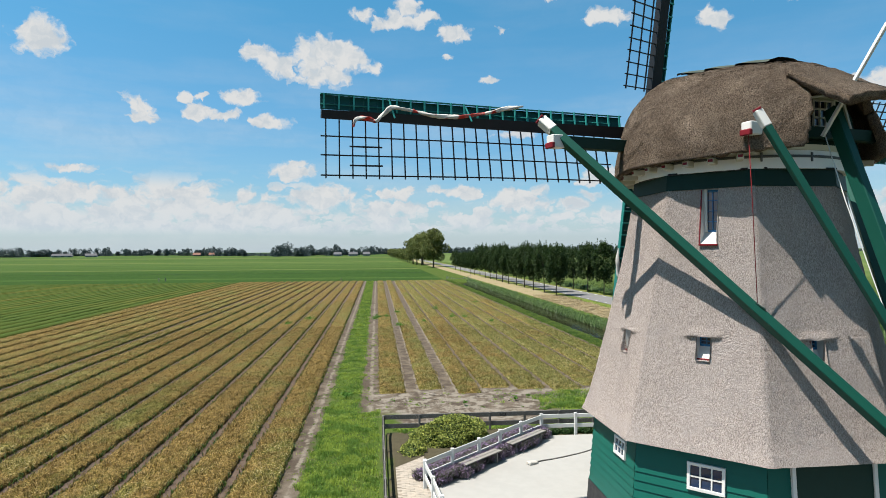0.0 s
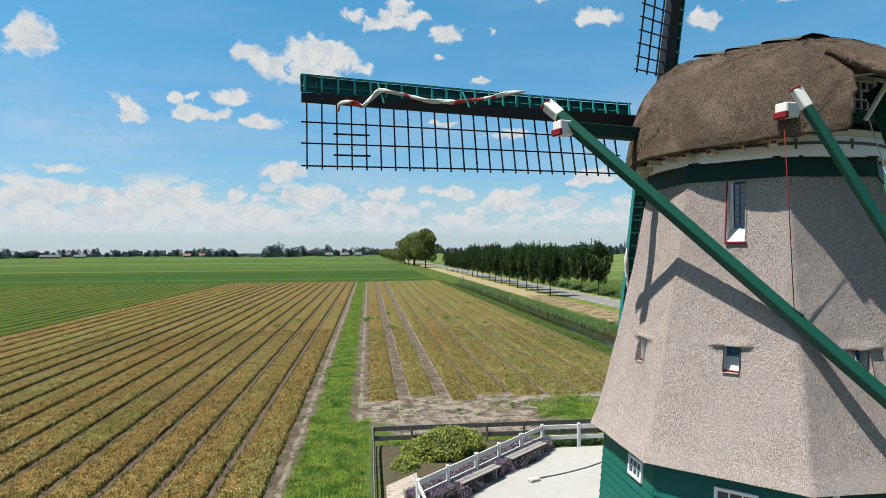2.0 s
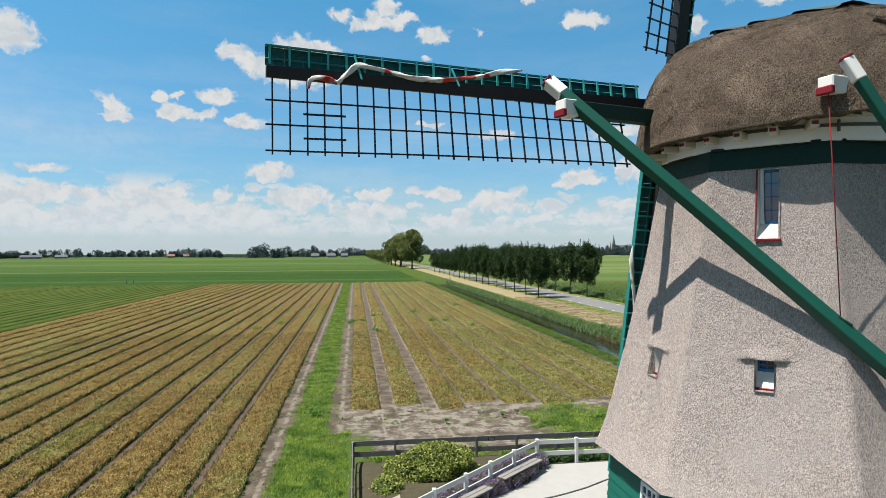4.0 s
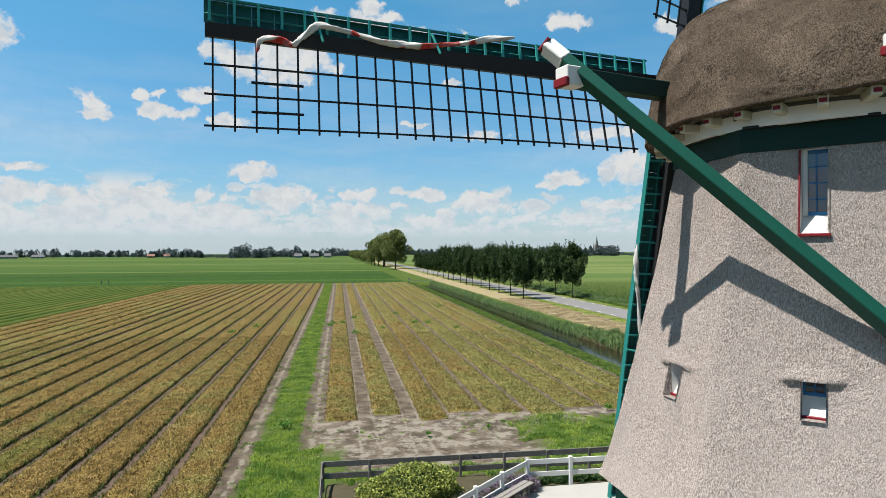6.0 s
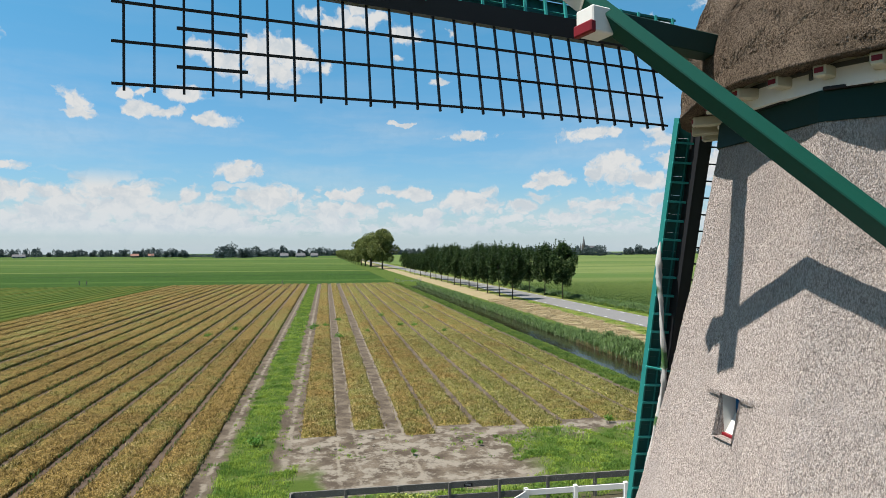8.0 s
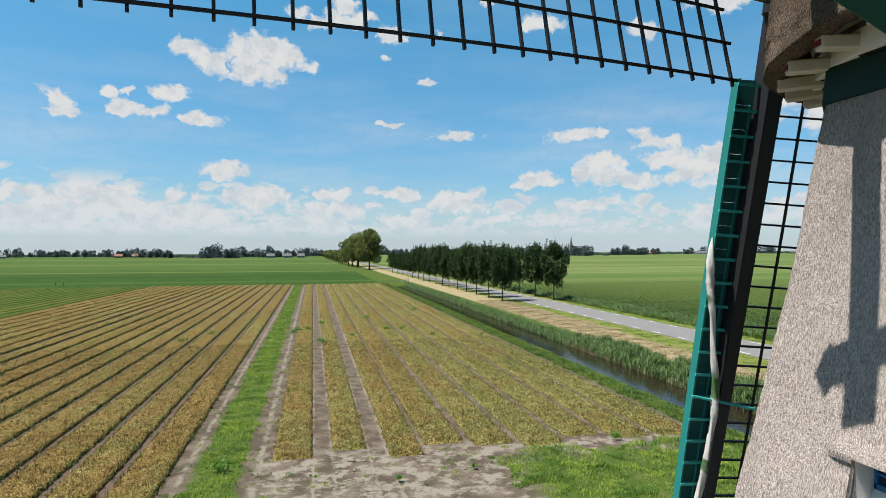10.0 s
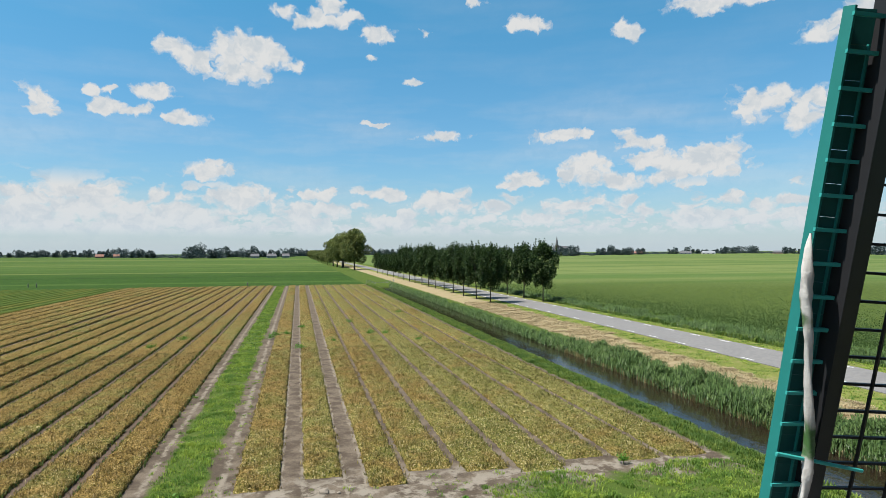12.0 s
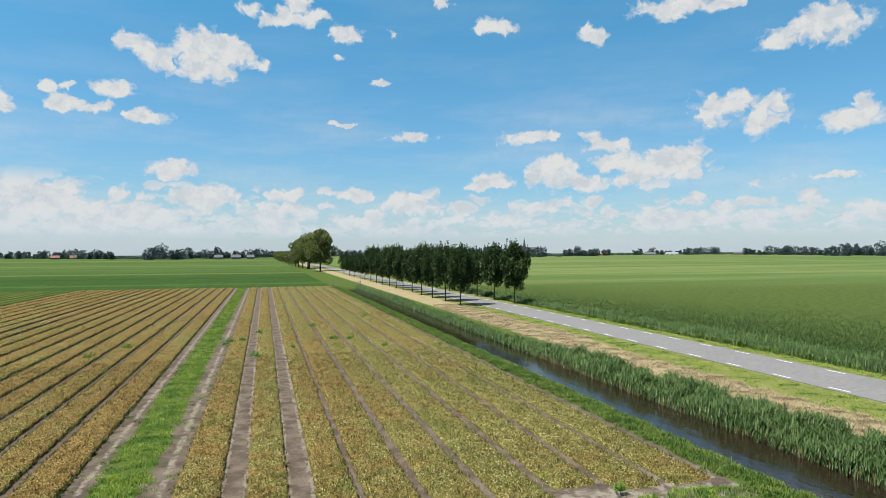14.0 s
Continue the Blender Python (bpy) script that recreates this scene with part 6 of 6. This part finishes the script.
grass_stuff("soil_weeds", [(-4.9, -3.9, 16, 60), (-2.2, -1.0, 36, 70), (-0.8, 21, 36.0, 39.8)], 2.2, GRASS_BLADE, 0.09, 0.025, 14, 49, "sparse weeds on the bare soil")


def build_beets():
    rng = np.random.default_rng(53)
    pts = []
    n = 120000
    x = 51.3 + rng.exponential(13, n)
    y = 42 + rng.exponential(45, n)
    x = np.round(x / 0.5) * 0.5 + rng.normal(0, 0.11, n)
    keep = (x < 140) & (y < 178)
    pts.append(np.stack([x, y, rng.uniform(0.03, 0.16, n)], 1)[keep])
    ob = new("beet_crop", leaf_cloud("beet_crop", np.concatenate(pts), LEAF_BEET, 0.075, rng, 0.4))
    tagged(ob, "low leafy beet plants covering the field", "crop", kind="stuff")


LEAF_BEET = foliage("beet_leaves", (0.020, 0.050, 0.011), (0.070, 0.118, 0.028))
build_beets()


def build_reeds():
    rng = np.random.default_rng(51)
    tall, short = [], []
    for y0, y1, d in ((30, 66, 130), (66, 110, 70), (110, 188, 28)):
        n = int((y1 - y0) * 1.8 * d)
        for _ in range(n):
            y = rng.uniform(y0, y1)
            x = rng.uniform(26.45, 29.0)
            gap = noise.noise(Vector((x * 0.35, y * 0.22, 7)))
            width = 1.0 if y < 66 else 0.6
            if x > 26.45 + 2.0 * width * (0.85 + 0.5 * gap):
                continue
            (tall if y < 72 + 6 * gap else short).append((x, y, max(WATER_Z, ground_height(x, y)) - 0.05))
    for spots, high in ((tall, 0.92), (short, 0.56)):
        # tufts: taller and bushier in clumps, with low gaps between them
        tuft = np.array([noise.noise(Vector((x * 1.1, y * 0.9, 17.0))) + 0.5 * noise.noise(Vector((x * 2.6, y * 2.3, 3.0))) for x, y, z in spots])
        rise = np.clip(0.92 + 1.25 * tuft, 0.3, 1.5)
        me = blades("reed_stems", spots, REED, high * np.repeat(rise, 2), 0.045, 2, rng, 0.5, 0.15, 0.3)
        stems = new("reeds", me)
        # arching leaves leave the stems at every height and lean with the wind
        for low in (0.0, 0.3, 0.6):
            up = np.array(spots)
            up[:, 2] += high * rise * (low + rng.uniform(0, 0.25, len(up)))
            leaf = blades("reed_leaves", up, REED, 0.50, 0.046, 4, rng, 1.7, 0.17, 0.35, 1.1)
            tagged(part("reed_leaves", leaf, REED, stems, "arching green reed leaves"), kind="stuff")
        tagged(stems, "dense green reeds along the ditch edge", "reeds", kind="stuff")
    spots = [(x, y, WATER_Z) for x, y in zip(rng.uniform(26.3, 26.75, 1500), rng.uniform(30, 72, 1500))]
    me = blades("dead_reeds", spots, REED_STRAW, 0.5, 0.022, 3, rng, 0.5, 0.08)
    tagged(new("dead_reeds", me), "dead straw-coloured reed stems at the water's edge", "reeds", kind="stuff")
    spots = []
    for _ in range(15000):
        y = 36 + 120 * rng.uniform() ** 1.5
        x = 47.6 + rng.normal(0, 0.95)
        if noise.noise(Vector((x * 0.3, y * 0.13, 21.0))) < -0.22:
            continue
        spots.append((x, y, ground_height(x, y)))
    tuft = np.array([noise.noise(Vector((x * 0.7, y * 0.45, 11.0))) for x, y, z in spots])
    me = blades("reeds", spots, REED, 0.95 * np.repeat(np.clip(1 + 1.2 * tuft, 0.35, 1.5), 5), 0.045, 5, rng, 1.3, 0.2, 0.3, 0.7)
    tagged(new("reeds", me), "green reeds in the far roadside ditch", "reeds", kind="stuff")


build_reeds()


def weed(x, y, r, seed):
    rng = np.random.default_rng(seed)
    n = int(90 * r / 0.3)
    c = rng.normal(0, 1, (n, 3)) * np.array([r * 0.45, r * 0.45, r * 0.35])
    c[:, 2] = np.abs(c[:, 2]) + 0.12
    stem = tube_mesh("weed", [(0, 0, -0.06), (0.02, 0.01, 0.2 + r * 0.3)], 0.015, WEED, 5, 0.006)
    ob = new("weed", stem)
    ob.location = (x, y, 0.05)
    leaves = part("leaves", leaf_cloud("leaves", c, WEED, 0.075, rng), WEED, ob)
    tagged(leaves, kind="stuff")
    tagged(ob, "leafy green weed among the bulbs", "weed", "weeds in the field")


for i, (x, y, r) in enumerate(((1.67, 75.5, 0.55), (-0.97, 85.5, 0.6), (-1.3, 83.2, 0.45), (0.3, 86, 0.4), (15.24, 39.4, 0.30), (8.1, 96.5, 0.5), (16.2, 107, 0.55), (11.0, 84, 0.4), (9.3, 84.5, 0.5),
                               (13.6, 78, 0.35), (-10.0, 84, 0.6), (-12.2, 79, 0.5), (-3.0, 39, 0.35), (4.2, 36.2, 0.14), (7.5, 37.0, 0.12), (1.9, 92, 0.4), (5.0, 79.5, 0.3))):
    weed(x, y, r, 400 + i)
CLOD = make_simple("dry_clod", (0.20, 0.175, 0.145), (0.15, 0.125, 0.10), 9, 0.95)
rng_s = np.random.default_rng(77)
for i in range(8):
    x, y = rng_s.uniform(-0.5, 9), rng_s.uniform(36.8, 39.6)
    if i == 0:
        x, y = 2.5, 39.24
    bm = bmesh.new()
    bmesh.ops.create_icosphere(bm, subdivisions=2, radius=0.07 if i else 0.2)
    for v in bm.verts:
        v.co *= 1 + 0.35 * noise.noise(v.co * 9 + Vector((i, 0, 0)))
        v.co.z *= 0.55
    ob = new("stone", bm_mesh("stone", bm, CLOD))
    ob.location = (x, y, 0.04)
    tagged(ob, "pale clod lying on the bare soil", "stone", "clods on the soil")

# ---- trees ----


def build_tree(name, height, crown_w, clear, leaf_mat, leaf, count, seed, label, lumps=26, trunk_r=0.16, lump_r=(0.13, 0.21), tall=0.95, shoots=False):
    """Tapered trunk, limbs and a crown of many leaves in clumps with gaps."""
    rng = np.random.default_rng(seed)
    tree = empty(name, label, "tree")
    bend = rng.normal(0, 0.03 * height, 2)
    top = Vector((bend[0], bend[1], height * 0.86))
    trunk = [Vector((0, 0, -0.2)), Vector((bend[0] * 0.1, bend[1] * 0.1, clear * 0.6)), Vector((bend[0] * 0.4, bend[1] * 0.4, height * 0.5)), top]
    part("trunk", tube_mesh("trunk", trunk, trunk_r, BARK, 8, trunk_r * 0.2), BARK, tree, "brown tapered trunk")
    centres = []
    hc = height - clear
    for i in range(lumps):
        f = (i + 0.5) / lumps
        z = clear + hc * (0.08 + 0.86 * f)
        wide = crown_w / 2 * math.sin(math.pi * min(1, 0.12 + 0.80 * f)) ** 0.75
        a = i * 2.4 + rng.normal(0, 0.3)
        q = wide * math.sqrt(rng.uniform(0.1, 1.0)) * 0.85
        centres.append(Vector((q * math.cos(a), q * math.sin(a), z)))
    for c in centres[::3]:
        start = trunk[1].lerp(top, max(0.02, (c.z - clear) / hc * 0.7))
        part("limb", tube_mesh("limb", [start, start.lerp(c, 0.5) + UP * 0.1, c], trunk_r * 0.35, BARK, 5, trunk_r * 0.08), BARK, tree)
    pts = []
    per = count // lumps
    for c in centres:
        r = crown_w * rng.uniform(*lump_r)
        d = rng.normal(0, 1, (per, 3))
        d /= np.linalg.norm(d, axis=1)[:, None]
        d *= (rng.uniform(0.25, 1.0, (per, 1)) ** 0.45) * r
        d[:, 2] *= tall
        pts.append(d + np.array(c))
    if shoots:
        for c in centres[lumps // 3:]:
            for _ in range(3):
                tip = np.array(c) + np.array([*rng.normal(0, 0.09 * crown_w, 2), 0.05 * crown_w])
                run = np.linspace(0, rng.uniform(0.6, 1.5), 16)[:, None]
                pts.append(tip + run * np.array([0.25 * tip[0] / crown_w, 0.25 * tip[1] / crown_w, 1.0]) + rng.normal(0, 0.07, (16, 3)))
    part("crown", leaf_cloud("crown", np.concatenate(pts), leaf_mat, leaf, rng), leaf_mat, tree, "dense dark green crown" if leaf_mat is LEAF_AVENUE else "broad green crown")
    return tree


AVENUE = [build_tree("avenue_tree", 9.5 + 0.35 * k, 5.7, 2.5, LEAF_AVENUE, 0.16, 8400, 500 + k, "young dark green avenue tree beside the road", 38, 0.13, (0.10, 0.17), 1.15, True) for k in range(3)]
AVENUE[0].location = (33.7, 117.1, 0.35)
AVENUE[1].location = (33.9, 126.4, 0.35)
AVENUE[2].location = (43.4, 117.2, 0.33)
for t in AVENUE:
    t["group"] = "trees along the road"
rng_t = np.random.default_rng(9)
ROW_LEFT = [135.2, 144.6, 153.0, 161.5, 170.0, 179.0, 188.5, 198.0, 208.0, 219.0, 231.0, 244.0, 258.0, 274.0]
ROW_RIGHT = [126.7, 136.3, 146.0, 156.0, 166.0, 177.0, 188.0, 200.0, 213.0, 227.0, 242.0, 260.0]
for x0, ys in ((33.9, ROW_LEFT), (43.4, ROW_RIGHT)):
    for i, y in enumerate(ys):
        c = copy_thing(AVENUE[i % 3], pose(x0 + rng_t.normal(0, 0.15), y, 0.34, 0, 0, rng_t.uniform(0, 360)))
        s = rng_t.uniform(0.90, 1.04) * (0.86 if y > 215 else 1.0)
        c.scale = (s, s, s)
OLD = [build_tree("old_tree", 20.3 - 1.2 * k, 16.5, 4.0, LEAF_BIG, 0.42, 11000, 600 + k, "tall broad old tree beside the road", 24, 0.5) for k in range(2)]
OLD[0].location = (29.3, 332, 0.2)
OLD[1].location = (26.8, 385, 0.2)
for x, y, s, k in ((25.0, 404, 0.9, 0), (28.9, 404, 0.95, 1), (24.0, 430, 0.85, 0)):
    c = copy_thing(OLD[k], pose(x, y, 0.2, 0, 0, 40 * x))
    c.scale = (s, s, s)
FAR_TREE = build_tree("roadside_tree", 20.0, 16.0, 4.0, LEAF_BIG, 0.9, 2400, 640, "distant green tree beside the road", 22, 0.5)
FAR_TREE.location = (23.0, 455, 0)
FAR_TREE.scale = (0.5, 0.5, 0.5)
for i in range(16):
    c = copy_thing(FAR_TREE, pose(22 - 0.25 * i, 470 + 32 * i, 0, 0, 0, 70 * i))
    s = 0.42 + 0.14 * rng_t.uniform()
    c.scale = (s, s, s)

# ---- the distance ----


def polar(a, dist):
    return dist * math.sin(radians(a)), dist * math.cos(radians(a))


def far_woods():
    """Belts of trees along the skyline, too far to tell one from the next."""
    rng = np.random.default_rng(71)
    pts = []

    def clump(x, y, h, w, n):
        d = rng.normal(0, 1, (n, 3))
        d /= np.linalg.norm(d, axis=1)[:, None]
        d *= rng.uniform(0.5, 1.0, (n, 1)) ** 0.5
        pts.append(d * np.array([w, w, h * 0.55]) + np.array([x, y, h * 0.5]))
    a = -36.0
    while a < 62:
        dist = 1500 + 320 * math.sin(a * 0.21) + rng.uniform(-120, 120)
        gap = noise.noise(Vector((a * 0.33, 2.0, 5.0)))
        h = 13 + 9 * noise.noise(Vector((a * 0.9, 9.0, 1.0))) + rng.uniform(-4, 5)
        x, y = polar(a, dist)
        if gap > -0.16:
            # single round crowns, each a few lumps, standing on stems
            for _ in range(4):
                q = rng.normal(0, 1, 3) * np.array([h * 0.24, h * 0.24, h * 0.10])
                clump(x + q[0], y + q[1], h * 1.05 + q[2], h * rng.uniform(0.22, 0.42), 130)
        # hedges and low scrub tie them together
        for _ in range(2):
            x, y = polar(a + rng.uniform(-0.2, 0.2), dist + rng.uniform(20, 120))
            clump(x, y, rng.uniform(2.5, 6.5), rng.uniform(6, 12), 110)
        a += 0.24 + 0.36 * rng.uniform() ** 2
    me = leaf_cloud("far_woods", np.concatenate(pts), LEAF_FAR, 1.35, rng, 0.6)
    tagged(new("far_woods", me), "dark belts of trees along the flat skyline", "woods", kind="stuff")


far_woods()


def farmhouse(x, y, w, d, wall_h, roof_h, turn, wall, roof, label, category="farmhouse"):
    house = empty(category.replace(" ", "_"), label, category, "buildings on the skyline", (x, y, 0))
    house.rotation_euler = (0, 0, radians(turn))
    part("wall", box_bm(pose(0, 0, wall_h / 2), (w, d, wall_h)), wall, house)
    bm = bmesh.new()
    hw, hd = w / 2 + 0.5, d / 2 + 0.6
    v = [bm.verts.new(p) for p in ((-hw, -hd, wall_h), (hw, -hd, wall_h), (hw, hd, wall_h), (-hw, hd, wall_h), (-hw * 0.9, 0, wall_h + roof_h), (hw * 0.9, 0, wall_h + roof_h))]
    for q in ((0, 1, 5, 4), (2, 3, 4, 5), (1, 2, 5), (3, 0, 4), (0, 3, 2, 1)):
        bm.faces.new([v[i] for i in q])
    part("roof", bm, roof, house)
    for k in range(3):
        part("window", box_bm(pose(-w / 3 + k * w / 3, -d / 2 - 0.02, wall_h * 0.5), (w * 0.12, 0.1, wall_h * 0.4)), GLASS, house)


rng_h = np.random.default_rng(33)
for a, dist, w, wall, roof, lab, cat in (
        (-15.6, 1180, 24, WALL_BRICK, ROOF_RED, "red-roofed brick farmhouse among trees", "farmhouse"), (-14.4, 1190, 18, WALL_PALE, ROOF_RED, "small red-roofed house with pale walls", "house"),
        (-25.5, 1250, 60, SHED_GREY, ROOF_DARK, "long low grey farm shed", "barn"), (-23.5, 1250, 36, SHED_GREY, ROOF_DARK, "long low grey farm shed", "barn"), (-33.0, 1300, 40, WALL_PALE, ROOF_DARK, "long pale farm building", "barn"),
        (-3.6, 950, 22, SHED_GREY, ROOF_DARK, "grey farm shed with dark roof", "barn"), (-2.2, 960, 26, SHED_GREY, ROOF_DARK, "grey farm shed with dark roof", "barn"), (-1.0, 955, 20, SHED_GREY, ROOF_DARK, "grey farm shed with dark roof", "barn"),
        (1.6, 900, 24, WALL_BRICK, ROOF_RED, "brick house with red tiled roof", "house"), (2.8, 905, 14, WALL_PALE, ROOF_RED, "pale house with red tiled roof", "house"), (3.6, 880, 12, WALL_BRICK, ROOF_RED, "brick house with red tiled roof", "house"),
        (27.8, 1350, 40, WALL_PALE, ROOF_DARK, "large pale farm building", "barn"), (30.2, 1350, 46, WALL_BRICK, ROOF_RED, "brick farm with a brown roof", "farmhouse"), (34.2, 1400, 44, SHED_GREY, ROOF_DARK, "grey farm shed with low walls", "barn"),
        (36.0, 1400, 50, WALL_PALE, SHED_GREY, "pale farm shed with grey roof", "barn"), (41.2, 1450, 40, WALL_BRICK, ROOF_DARK, "dark brick farm building on the skyline", "barn"), (47.2, 1500, 60, SHED_GREY, SHED_GREY, "long blue-grey greenhouse shed", "barn"), (49.6, 1500, 50, SHED_GREY, SHED_GREY, "long blue-grey greenhouse shed", "barn")):
    x, y = polar(a, dist * 1.15)
    farmhouse(x, y, w * 0.6, 11, 3.0, 4.2, -a + rng_h.uniform(-8, 8), wall, roof, lab, cat)


def church(x, y):
    ob = empty("church", "distant village church with a tall slender spire", "church", at=(x, y, 0))
    part("nave", box_bm(pose(18, 0, 7), (30, 14, 14)), CHURCH_STONE, ob)
    bm = bmesh.new()
    v = [bm.verts.new(p) for p in ((3, -8, 14), (34, -8, 14), (34, 8, 14), (3, 8, 14), (3, 0, 23), (34, 0, 23))]
    for q in ((0, 1, 5, 4), (2, 3, 4, 5), (1, 2, 5), (3, 0, 4)):
        bm.faces.new([v[i] for i in q])
    part("nave_roof", bm, ROOF_DARK, ob)
    part("tower", box_bm(pose(0, 0, 13), (8, 8, 26), 0.3), CHURCH_STONE, ob)
    bm = bmesh.new()
    bmesh.ops.create_cone(bm, segments=8, radius1=4.6, radius2=0.15, depth=26, matrix=pose(0, 0, 39))
    part("spire", bm, ROOF_DARK, ob)
    bm = bmesh.new()
    bmesh.ops.create_cone(bm, segments=6, radius1=1.6, radius2=0.1, depth=12, matrix=pose(-9, 0, 28))
    part("turret_spire", bm, ROOF_DARK, ob)
    part("turret", box_bm(pose(-9, 0, 11), (3, 3, 22)), CHURCH_STONE, ob)


church(734.3, 1699.2)

# field gate and posts by the dam
fence_run("field_gate", [(21.0, 196.5), (23.5, 196.5), (26.0, 196.5), (29.0, 196.5)], 1.2, (1.1, 0.75, 0.4), STEEL, "grey metal gate on the earth dam", "field gates", 0.12, (0.05, 0.08))
for x, y in ((-12.0, 192.5), (-70, 205), (-68, 205)):
    ob = new("marker_post", bm_mesh("marker_post", box_bm(pose(0, 0, 0.45), (0.2, 0.2, 1.3), 0.02), FENCE_WOOD))
    ob.location = (x, y, 0)
    tagged(ob, "short dark post at the field edge", "post", "posts at the field edge")
